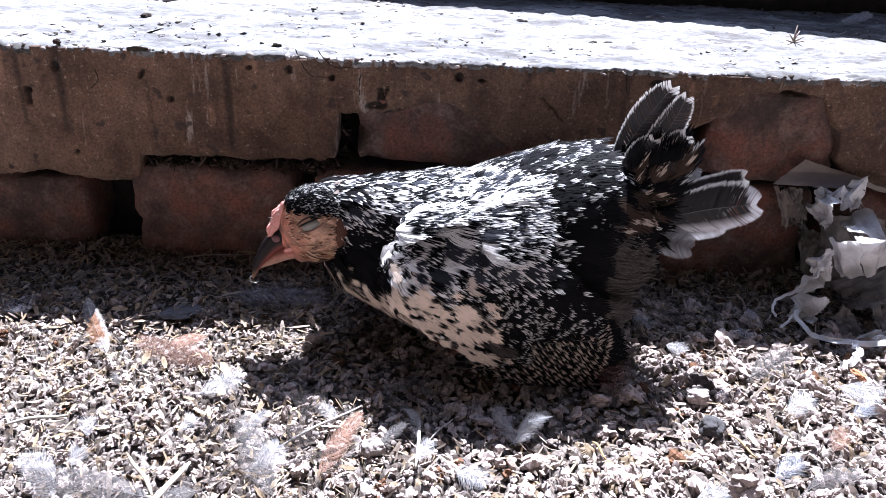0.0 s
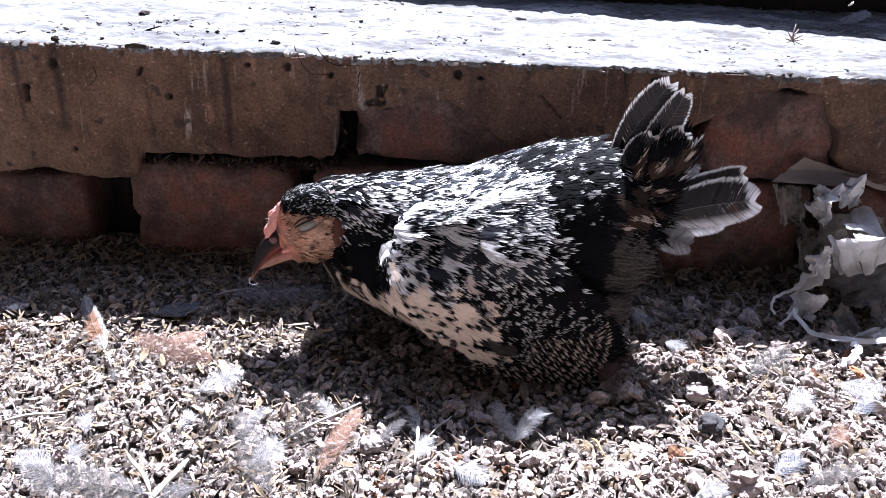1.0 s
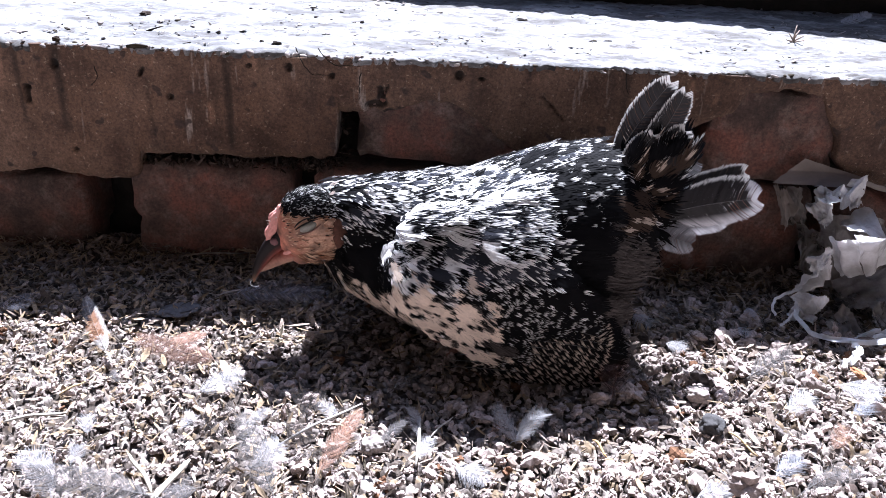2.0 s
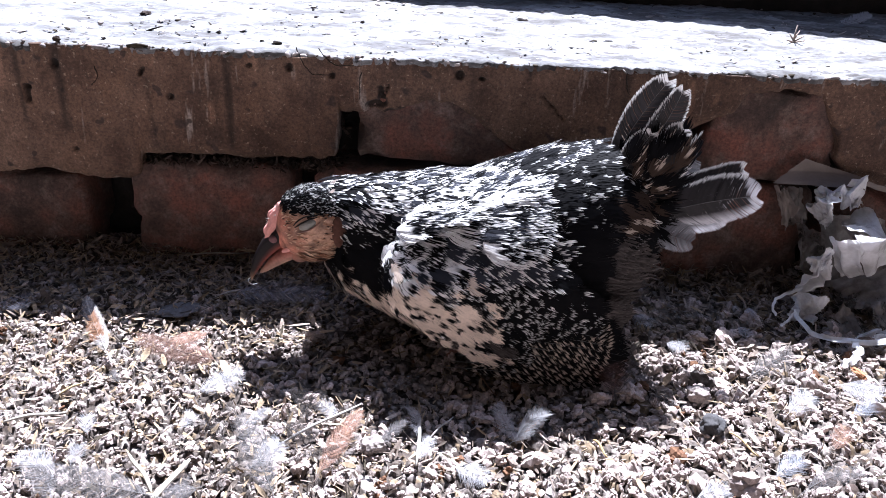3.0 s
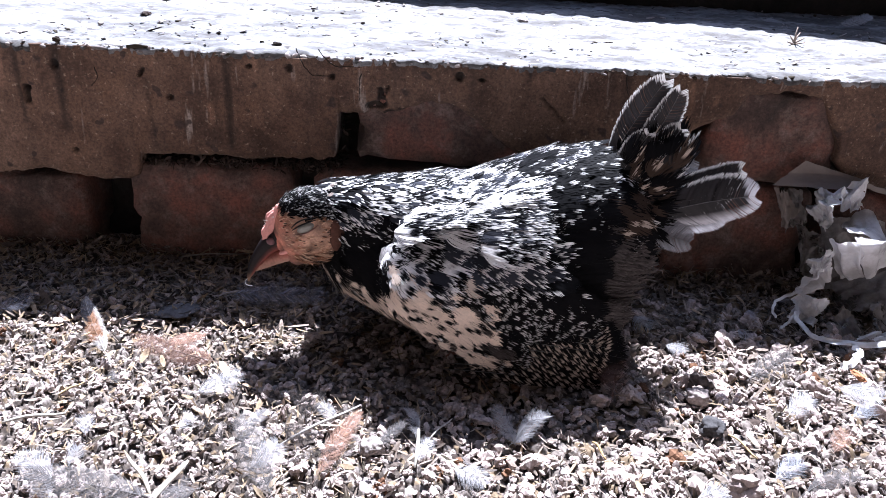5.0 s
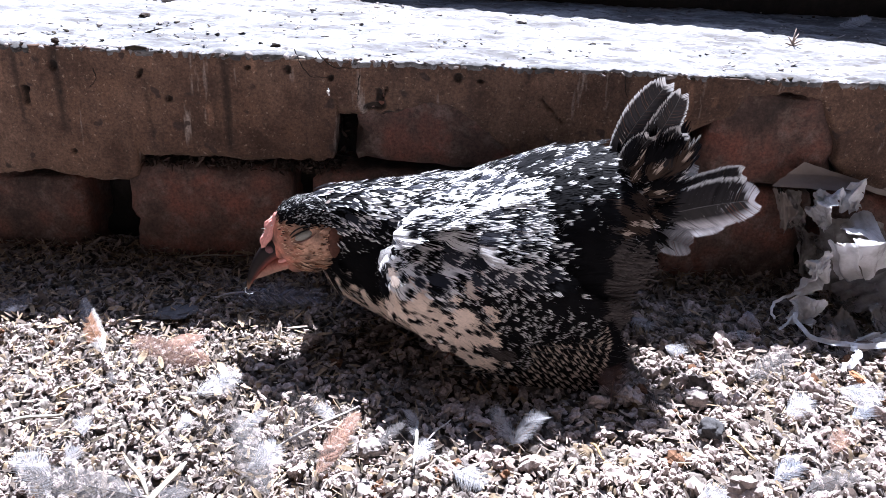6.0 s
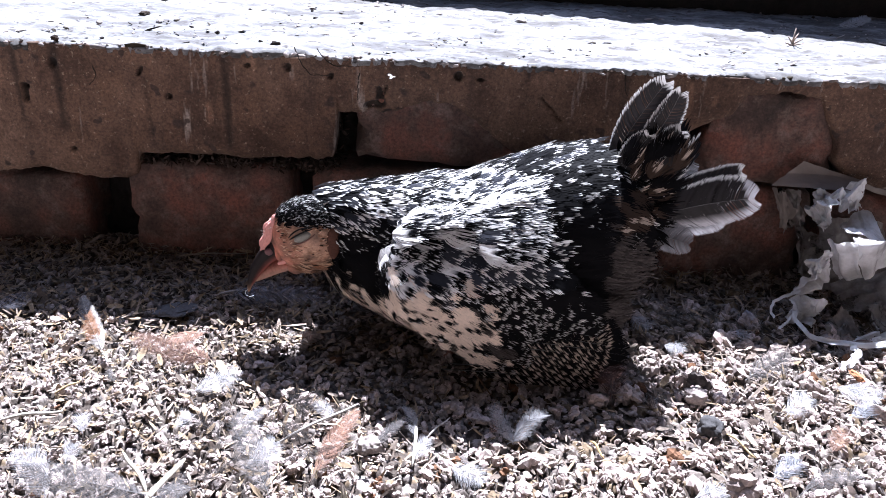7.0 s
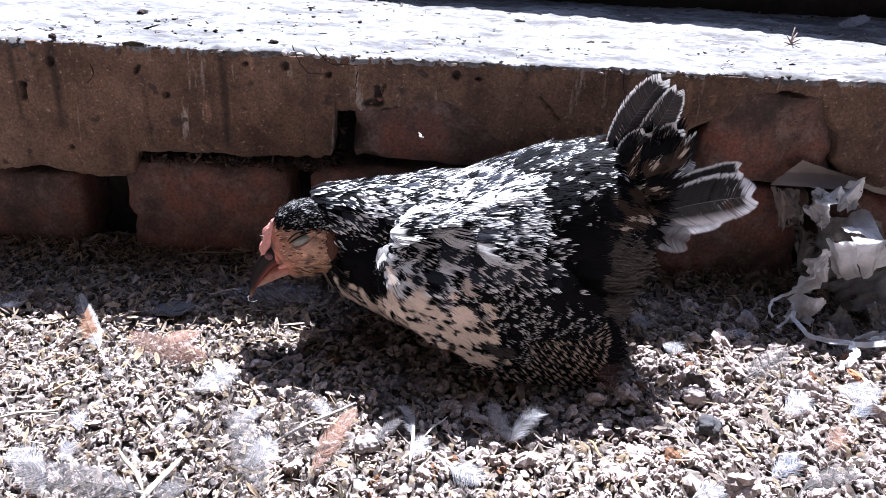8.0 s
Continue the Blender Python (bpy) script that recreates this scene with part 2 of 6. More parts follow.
def brick_mesh(w, h, d, seed):
    """A worn brick with rounded, chipped edges; front at y = 0, centred in x, from z = 0 up."""
    bm = bmesh.new()
    bmesh.ops.create_cube(bm, size=1)
    bmesh.ops.subdivide_edges(bm, edges=bm.edges[:], cuts=9, use_grid_fill=True)
    for v in bm.verts:
        c = v.co.copy()
        p = Vector((c.x * w, c.y * d, c.z * h))
        # round the arrises
        r = 0.007
        q = Vector([max(-s / 2 + r, min(s / 2 - r, a)) for a, s in zip(p, (w, d, h))])
        off = p - q
        if off.length > 1e-6:
            p = q + off.normalized() * min(off.length, r) * (1.0 if off.length <= r else 0.92)
        nn = noise.fractal(p * 55 + Vector((seed * 3.1, seed, 0)), 1.0, 2.0, 4)
        big = noise.noise(p * 22 + Vector((0, seed * 2.3, seed)))
        p += Vector((0.5, 1, 0.5)) * (0.0026 * nn) + Vector((0, 0.003 * big, 0))
        edge = max(abs(c.x), abs(c.z)) > 0.42
        if edge and nn > 0.25:
            p -= Vector((c.x * 0.012, c.y * 0.012, c.z * 0.012)) * nn
        v.co = p + Vector((0, d / 2, h / 2))
    me = bpy.data.meshes.new("brick")
    bm.to_mesh(me)
    bm.free()
    me.materials.append(BRICK)
    me.polygons.foreach_set("use_smooth", [True] * len(me.polygons))
    return me


# left edge, right edge, foot, height, how far back
LOWER = [(-0.60, -0.49, -0.016, 0.074, 0.0), (-0.48, -0.374, -0.018, 0.075, 0.002), (-0.366, -0.259, -0.02, 0.073, 0.001),
         (-0.2235, -0.1075, -0.018, 0.085, -0.002), (-0.0955, 0.018, -0.018, 0.084, 0.003), (0.027, 0.139, -0.018, 0.084, 0.002),
         (0.150, 0.262, -0.018, 0.084, 0.004), (0.274, 0.386, -0.018, 0.083, 0.002), (0.397, 0.51, -0.018, 0.083, 0.0)]
UPPER = [(-0.43, -0.318, 0.073, 0.066, 0.004), (-0.309, -0.196, 0.073, 0.066, 0.004), (-0.187, -0.0765, 0.075, 0.064, 0.004),
         (-0.0635, 0.05, 0.074, 0.066, 0.001), (0.06, 0.160, 0.073, 0.066, 0.004), (0.174, 0.266, 0.071, 0.069, 0.0), (0.277, 0.39, 0.073, 0.066, 0.004)]
for i, (x0, x1, z0, h, back) in enumerate(LOWER + UPPER):
    ob = part_mesh("brick", brick_mesh(x1 - x0, h, 0.06, i + 1), wall)
    ob.matrix_basis = pose((x0 + x1) / 2, back, z0, 0, (i * 7 % 5 - 2) * 0.35, (i * 5 % 7 - 3) * 0.3)

RENDER_FOOT = [(-0.60, 0.060), (-0.42, 0.052), (-0.34, 0.058), (-0.311, 0.055), (-0.280, 0.059), (-0.255, 0.055), (-0.240, 0.0525), (-0.220, 0.055), (-0.2135, 0.058),
               (-0.2115, 0.073), (-0.167, 0.0755), (-0.13, 0.0745), (-0.107, 0.0765), (-0.0785, 0.0765), (-0.0755, 0.08), (-0.0745, 0.109), (-0.063, 0.110),
               (-0.050, 0.1125), (-0.040, 0.1075), (-0.028, 0.1145), (-0.013, 0.120), (0.002, 0.118), (0.017, 0.109), (0.033, 0.096), (0.045, 0.088), (0.07, 0.075),
               (0.12, 0.076), (0.158, 0.084), (0.1625, 0.1075), (0.171, 0.113), (0.188, 0.1205), (0.1965, 0.134), (0.222, 0.1375), (0.2445, 0.1345),
               (0.252, 0.120), (0.261, 0.106), (0.2635, 0.09), (0.275, 0.08), (0.30, 0.074), (0.36, 0.06), (0.6, 0.055)]
HOLES = [(-0.203, 0.132, 0.0015, 0.003, 0.5), (0.02, 0.137, 0.002, 0.0012, 0), (-0.28, 0.118, 0.0016, 0.002, 0), (-0.132, 0.139, 0.0014, 0.0014, 0), (0.135, 0.14, 0.004, 0.002, 0.3), (-0.0490, 0.1165, 0.0065, 0.0026, 0.5), (-0.0452, 0.1225, 0.0022, 0.0058, -0.15), (-0.0425, 0.126, 0.0009, 0.0045, 0.4), (-0.0385, 0.1085, 0.004, 0.0025, 0.0),
         (-0.1058, 0.1387, 0.0022, 0.0026, 0), (-0.0776, 0.1348, 0.0018, 0.0018, 0), (0.0055, 0.139, 0.0026, 0.003, 0), (-0.1857, 0.1158, 0.0018, 0.0018, 0), (-0.2591, 0.1351, 0.0024, 0.003, 0), (-0.2816, 0.1141, 0.002, 0.0055, 0), (-0.2551, 0.0757, 0.0016, 0.0016, 0), (-0.0394, 0.1099, 0.0042, 0.0034, 0)]


def render_coat():
    """The cement coat: a thick broken skin over the upper bricks, with a ragged foot and a few holes."""
    nx, nz = 760, 100
    xs = np.linspace(-0.48, 0.48, nx)
    fx, fz = zip(*RENDER_FOOT)
    foot = np.interp(xs, fx, fz)
    foot = foot + 0.0016 * lumps(np.stack([xs, xs * 0, xs * 0], 1), 120, 5)
    top = 0.1470 + 0.4 * 0.0012 * lumps(np.stack([xs, xs * 0, xs * 0], 1), 45, 9)
    for x0, half, deep in ((-0.1, 0.012, 0.0015), (0.186, 0.012, 0.001), (0.02, 0.01, 0.0005)):
        top -= deep * np.clip(1 - ((xs - x0) / half) ** 2, 0, 1)
    s = np.linspace(0, 1, nz)
    X = np.repeat(xs[:, None], nz, 1)
    Z = foot[:, None] + (top - foot)[:, None] * s[None]
    pts = np.stack([X.ravel(), np.zeros(X.size), Z.ravel()], 1)
    Y = -0.0055 - 0.0016 * lumps(pts, 14, 2, 3) - 0.00075 * lumps(pts, 95, 4, 5)
    Y = Y.reshape(nx, nz)
    Y += 0.0045 * np.exp(-s[None] * (top - foot)[:, None] / 0.0035)
    Y += 0.001 * np.exp(-(1 - s[None]) * (top - foot)[:, None] / 0.0022)
    # cracks run down from the lip
    crack = np.zeros((nx, nz))
    for x0, z0, x1, z1 in ((0.06, 0.128, 0.075, 0.112),):
        ax, az = x1 - x0, z1 - z0
        k = np.clip(((X - x0) * ax + (Z - z0) * az) / (ax * ax + az * az), 0, 1)
        wob = 0.0008 * np.sin(X * 900) + 0.0006 * np.cos(Z * 1300)
        dist = np.hypot(X - x0 - k * ax + wob, Z - z0 - k * az)
        Y += 0.004 * np.exp(-(dist / 0.0009) ** 2)
        crack = np.maximum(crack, np.exp(-(dist / 0.0006) ** 2))
    wob = lumps(pts, 180, 8, 3).reshape(nx, nz)
    # the crack's inner shade is painted in as a dark tint
    stain_shade = 1 - 0.8 * crack
    wide = lumps(pts * np.array((1, 1, 0.25)), 130, 6, 3).reshape(nx, nz)
    # runs of damp (below one) and of lime (above one): x, top, bottom, half width, strength
    for rx, z1, z0, hw, k in ((-0.147, 0.148, 0.078, 0.0030, 0.34), (-0.156, 0.135, 0.080, 0.0050, 0.72), (-0.258, 0.148, 0.085, 0.0028, 0.38), (-0.285, 0.148, 0.09, 0.002, 0.4), (-0.160, 0.115, 0.094, 0.0016, 2.4), (-0.296, 0.146, 0.115, 0.0024, 1.7),
                              (0.158, 0.143, 0.112, 0.0022, 1.8), (0.174, 0.136, 0.122, 0.0016, 1.7), (-0.028, 0.146, 0.128, 0.0018, 1.6), (0.055, 0.143, 0.131, 0.0022, 1.6), (-0.127, 0.148, 0.134, 0.0022, 1.6), (0.115, 0.146, 0.105, 0.003, 0.6), (-0.20, 0.13, 0.085, 0.002, 0.65)):
        reach = np.clip((Z - z0) / 0.008, 0, 1) * np.clip((z1 - Z) / 0.004, 0, 1)
        near = np.clip(1.4 - np.abs(X - rx - 0.0012 * wide) / hw + 0.5 * wide, 0, 1) * reach
        stain_shade *= 1 + (k - 1) * near
    # dents are shallow, so the shade inside them is painted in too
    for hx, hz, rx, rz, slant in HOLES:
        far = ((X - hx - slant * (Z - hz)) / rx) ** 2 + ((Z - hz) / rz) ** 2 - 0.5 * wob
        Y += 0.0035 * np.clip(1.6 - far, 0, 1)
        stain_shade *= 1 - 0.82 * np.clip(2.2 * (1.5 - far), 0, 1)
    pts[:, 1] = Y.ravel()
    ids = np.arange(nx * nz).reshape(nx, nz)
    q = np.stack([ids[:-1, :-1], ids[1:, :-1], ids[1:, 1:], ids[:-1, 1:]], -1).reshape(-1, 4)
    bm_faces = [list(f) for f in q]
    n = len(pts)
    back = pts.copy()
    back[:, 1] = 0.008
    # returns along every broken edge
    count = {}
    for f in bm_faces:
        for a, b in zip(f, f[1:] + f[:1]):
            k = (min(a, b), max(a, b))
            count[k] = None if k in count else (a, b)
    rim = [e for e in count.values() if e]
    bm_faces += [[b, a, a + n, b + n] for a, b in rim]
    ob = part_mesh("cement_render", mesh_from("cement_render", np.concatenate([pts, back]), bm_faces, PLASTER, np.repeat(np.tile(stain_shade.reshape(-1), 2)[:, None], 3, 1)), wall,
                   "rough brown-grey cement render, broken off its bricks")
    bm = bmesh.new()
    bm.from_mesh(ob.data)
    bmesh.ops.delete(bm, geom=[v for v in bm.verts if not v.link_faces], context="VERTS")
    bm.to_mesh(ob.data)
    bm.free()


render_coat()


def cracks():
    """Fine cracks over the face of the render: raised dark tubes stand for their inner shade."""
    for i, bend in enumerate([[(-0.1008, 0.1528), (-0.0985, 0.1468), (-0.0962, 0.141), (-0.093, 0.1371), (-0.0902, 0.135), (-0.0791, 0.1355)], [(-0.0863, 0.1524), (-0.0839, 0.1493), (-0.08, 0.1447), (-0.0756, 0.1416), (-0.0683, 0.1416), (-0.0591, 0.142)], [(-0.0592, 0.1375), (-0.0603, 0.13), (-0.06, 0.1194)], [(-0.2334, 0.134), (-0.2318, 0.1277), (-0.2373, 0.1211)], [(0.114, 0.1484), (0.1141, 0.138), (0.1166, 0.1306)]]):
        k = np.linspace(0, len(bend) - 1, 36)
        x, z = (np.interp(k, range(len(bend)), [q[j] for q in bend]) for j in (0, 1))
        p = np.stack([x, 0 * x, z], 1)
        x, z = x + 0.0007 * lumps(p, 260, i + 1.0, 3), z + 0.0007 * lumps(p, 260, i + 9.0, 3)
        p = np.stack([x, 0 * x, z], 1)
        p[:, 1] = -0.0057 - 0.0016 * lumps(p, 14, 2, 3) - 0.00075 * lumps(p, 95, 4, 5)
        part_mesh("crack", tube_mesh("crack", p, (0.00042 + 0.00018 * lumps(p, 300, 2.0, 2)) * np.linspace(1, 0.5, 36), MORTAR, 5), wall, "dark line laid on the render for the shade inside a hairline crack")


cracks()


def ledge_top():
    nx, ny = 640, 120
    xs = np.linspace(-0.5, 0.5, nx)
    ys = -0.006 + 0.5 * np.linspace(0, 1, ny) ** 1.5
    X, Y = np.meshgrid(xs, ys, indexing="ij")
    pts = np.stack([X.ravel(), Y.ravel(), np.zeros(X.size)], 1)
    edge = lumps(np.stack([xs, xs * 0, xs * 0], 1), 70, 1, 5)
    lip = 0.0022 * edge + 0.0032 * lumps(np.stack([xs, xs * 0, xs * 0], 1), 300, 4, 4)
    for x0, half, deep in ((-0.1, 0.012, 0.004), (0.186, 0.012, 0.005), (-0.26, 0.004, 0.003), (0.02, 0.006, 0.002)):
        lip += deep * np.clip(1 - ((xs - x0) / half) ** 2, 0, 1)
    fade = np.clip(1 - (Y - ys[0]) / 0.03, 0, 1)
    Yd = Y + lip[:, None] * fade
    Z = LEDGE_Z + (0.0022 * lumps(pts, 11, 6, 4) + 0.0014 * lumps(pts, 90, 2, 5)).reshape(nx, ny)
    Z -= 0.0022 * np.exp(-(Y - ys[0]) / 0.0025)
    top = np.stack([Yd * 0 + X, Yd, Z], -1).reshape(-1, 3)
    skirt = top.reshape(nx, ny, 3)[:, 0].copy()
    skirt[:, 2] -= 0.0034 + 0.0006 * edge
    skirt[:, 1] += 0.001
    faces = [list(f) for f in grid_faces(nx, ny)[:, ::-1]]
    n = nx * ny
    faces += [[i * ny, n + i, n + i + 1, (i + 1) * ny] for i in range(nx - 1)]
    part_mesh("ledge", mesh_from("ledge", np.concatenate([top, skirt]), faces, LEDGE), wall, "dusty whitewashed top of the step")


ledge_top()

rear = new("wall_rear")
tagged(rear, "low broken dark wall standing on the ledge", "wall", kind="structure")
bm = bmesh.new()
bmesh.ops.create_grid(bm, x_segments=160, y_segments=24, size=0.5)
for v in bm.verts:
    x, k = v.co.x * 2.4, v.co.y + 0.5
    top = 0.092 + 0.30 * max(-0.12, min(0.5, x)) + 0.012 * noise.fractal(Vector((x * 9, 0, 3)), 1.0, 2.0, 4)
    front = min(1.0, k / 0.45)
    v.co = Vector((x, 0.236 + max(0.0, k - 0.45) * 0.16 + 0.006 * noise.fractal(Vector((x * 14, k * 3, 1)), 1.0, 2.0, 4), LEDGE_Z - 0.01 + top * (front - 0.15 * max(0.0, k - 0.6))))
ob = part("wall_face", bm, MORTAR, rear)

# an added shell, never in view, that sets the fill light: plain side walls, the wall behind the eye, and a roof open
# towards the sun
def light_shell():
    shell = new("unseen_shell")
    tagged(shell, "added unseen walls round the litter floor that hold back and return light", "wall", kind="structure")
    for dims in ((-2.1, -2.0, -2.1, 1.2), (2.0, 2.1, -2.1, 1.2)):
        bm = bmesh.new()
        box(bm, *dims, -0.1, 2.4)
        part("unseen_side_wall", bm, DIM, shell, smooth=False)
    # added reflector: its sunlit foot brightens the side turned to the eye
    bm = bmesh.new()
    box(bm, -2.0, 2.0, -1.42, -1.32, -0.1, 2.4)
    part("fill_wall", bm, WARM, shell, smooth=False)
    # added only to block sky light from overhead
    roof = new("ceiling")
    tagged(roof, "added unseen roof that keeps sky light off the litter", "ceiling", kind="structure")
    bm = bmesh.new()
    box(bm, -2.1, 2.1, -2.1, 0.1, 2.4, 2.46)
    part("sky_block", bm, MORTAR, roof, smooth=False)


light_shell()

# ---- ground ----
def ground_z(x, y):
    p = Vector((x, y, 0))
    return 0.0035 * noise.fractal(p * 13, 1.0, 2.0, 3) + 0.0015 * noise.noise(p * 55) - 0.002


def crumbs(X, Y, cell, seed):
    """Rounded crumbs in a jittered lattice: height 0 to 1 at each place, and a number of its own for each crumb."""
    gx, gy = np.floor(X / cell).astype(int), np.floor(Y / cell).astype(int)
    best, own = np.zeros(X.shape), np.zeros(X.shape)
    for i in (-1, 0, 1):
        for j in (-1, 0, 1):
            h = np.sin((gx + i) * 127.1 + (gy + j) * 311.7 + seed * 74.7) * 43758.5453
            r1, r2, r3 = h % 1, (h * 1.37) % 1, (h * 2.11) % 1
            dx, dy = X - (gx + i + 0.15 + 0.7 * r1) * cell, Y - (gy + j + 0.15 + 0.7 * r2) * cell
            turn, stretch = r3 * 6.283, 0.7 + 0.6 * r1
            u, v = dx * np.cos(turn) + dy * np.sin(turn), (dy * np.cos(turn) - dx * np.sin(turn)) * stretch
            dome = np.sqrt(np.clip(1 - (u * u + v * v) / (cell * (0.42 + 0.35 * r3)) ** 2, 0, 1)) * (0.45 + 0.55 * r2)
            better = dome > best
            best, own = np.where(better, dome, best), np.where(better, (h * 3.3) % 1, own)
    return best, own


def ground():
    nx, ny = 740, 330
    xs, ys = np.linspace(-0.37, 0.37, nx), np.linspace(-0.31, 0.02, ny)
    X, Y = np.meshgrid(xs, ys, indexing="ij")
    flat = np.stack([X.ravel(), Y.ravel(), 0 * X.ravel()], 1)
    Z = (0.0035 * lumps(flat, 13, 0, 3)).reshape(nx, ny) - 0.0048
    warp = 0.0012 * lumps(flat, 160, 7, 3).reshape(nx, ny)
    h1, o1 = crumbs(X + warp, Y - warp, 0.0085, 1.0)
    h2, o2 = crumbs(X - warp, Y + warp, 0.0044, 2.0)
    h3, o3 = crumbs(X + 0.5 * warp, Y + 0.5 * warp, 0.0022, 3.0)
    big = np.clip(0.25 + (X + 0.12) * 4, 0.2, 1.0)
    a, b, c = 0.0056 * h1 * big * (o1 > 0.35), 0.0034 * h2, 0.0018 * h3
    Z = Z + np.maximum(a, b) + 0.6 * c
    Z += (0.00055 * lumps(flat, 520, 3, 4) + 0.0003 * lumps(flat, 1300, 5, 2)).reshape(nx, ny)
    own = np.where(a > b, o1, np.where(h2 > 0.25, o2, o3))[..., None]
    tint = np.where(own < 0.48, (0.33, 0.29, 0.27), np.where(own < 0.66, (0.17, 0.145, 0.13), np.where(own < 0.86, (0.20, 0.15, 0.10), (0.06, 0.045, 0.038))))
    tint = tint * (0.6 + 0.6 * o3)[..., None]
    # gaps between the crumbs: the shade they lack is painted in as a dark tint
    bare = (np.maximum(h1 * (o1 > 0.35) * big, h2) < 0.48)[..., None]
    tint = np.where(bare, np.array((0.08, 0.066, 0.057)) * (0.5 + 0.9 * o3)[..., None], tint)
    pts = np.stack([X.ravel(), Y.ravel(), Z.ravel()], 1)
    g = new("ground")
    tagged(g, "dusty ground under dry poultry litter", "ground", kind="structure")
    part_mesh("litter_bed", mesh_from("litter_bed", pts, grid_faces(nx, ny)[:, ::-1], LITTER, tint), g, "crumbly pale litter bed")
    bm = bmesh.new()
    bmesh.ops.create_grid(bm, x_segments=40, y_segments=40, size=40)
    for v in bm.verts:
        v.co.z = -0.012
    part("earth", bm, SOIL, g)


ground()


def scatter(templates, at, turns, sizes, tints, pick):
    """One mesh out of many small pieces. at (N,3), turns (N,3,3), sizes (N,3), tints (N,3)."""
    V, F, C, base = [], [], [], 0
    for k, (tv, tf) in enumerate(templates):
        sel = np.where(pick == k)[0]
        if not len(sel):
            continue
        v = np.einsum("nij,nvj->nvi", turns[sel], tv[None] * sizes[sel][:, None]) + at[sel][:, None]
        f = tf[None] + (np.arange(len(sel)) * len(tv))[:, None, None] + base
        V.append(v.reshape(-1, 3))
        F.append(f.reshape(-1, tf.shape[1]))
        C.append(np.repeat(tints[sel], len(tv), 0) * (1 + 0.18 * rng.standard_normal((len(sel) * len(tv), 1))).clip(0.5, 1.4))
        base += len(sel) * len(tv)
    return np.concatenate(V), np.concatenate(F), np.concatenate(C)


def random_turns(n, tilt=0.5):
    """Any heading, leaning up to about tilt radians."""
    a, b, c = rng.uniform(0, 6.283, n), rng.normal(0, tilt, n), rng.normal(0, tilt, n)
    ca, sa, cb, sb, cc, sc = np.cos(a), np.sin(a), np.cos(b), np.sin(b), np.cos(c), np.sin(c)
    z, o = np.zeros(n), np.ones(n)
    Rz = np.stack([ca, -sa, z, sa, ca, z, z, z, o], 1).reshape(-1, 3, 3)
    Ry = np.stack([cb, z, sb, z, o, z, -sb, z, cb], 1).reshape(-1, 3, 3)
    Rx = np.stack([o, z, z, z, cc, -sc, z, sc, cc], 1).reshape(-1, 3, 3)
    return Rz @ Ry @ Rx


def clod_templates(sub, count, seed):
    out = []
    for k in range(count):
        bm = bmesh.new()
        bmesh.ops.create_icosphere(bm, subdivisions=sub, radius=0.5)
        for v in bm.verts:
            d = v.co.normalized()
            v.co = v.co * max(0.35, 0.95 + 0.38 * noise.fractal(d * 1.9 + Vector((seed + k * 5.0, 0, 0)), 0.7, 2.1, 5) + 0.42 * noise.noise(d * 5.5 + Vector((0, seed + k, 0))) + 0.2 * noise.noise(d * 12 + Vector((seed, 0, k))))
        bm.verts.index_update()
        out.append((np.array([v.co[:] for v in bm.verts]), np.array([[v.index for v in f.verts] for f in bm.faces])))
        bm.free()
    return out


def husk_templates(count):
    """Curved split husks and shavings: thin troughs, thick enough to catch light."""
    out = []
    for k in range(count):
        n = 3 + k % 2
        s = np.linspace(-0.5, 0.5, n)
        wid = (0.5 * np.clip(1 - (2 * s) ** 4 * 0.55, 0.02, 1)) * (1 + 0.2 * rng.standard_normal(n))
        bow = 0.25 * (k % 3) * s ** 2
        rows = []
        for i in range(n):
            rows += [(s[i], -wid[i], 0.25 * wid[i] + bow[i]), (s[i], 0, -0.2 + bow[i]), (s[i], wid[i], 0.3 * wid[i] + bow[i]), (s[i], 0, 0.12 + bow[i])]
        out.append((np.array(rows), grid_faces(n, 4, True)))
    return out


def litter_field(n, ymin, ymax, xmin, xmax):
    x, y = rng.uniform(xmin, xmax, n), rng.uniform(ymin, ymax, n)
    return np.stack([x, y, np.array([ground_z(a, b) for a, b in zip(x, y)])], 1)


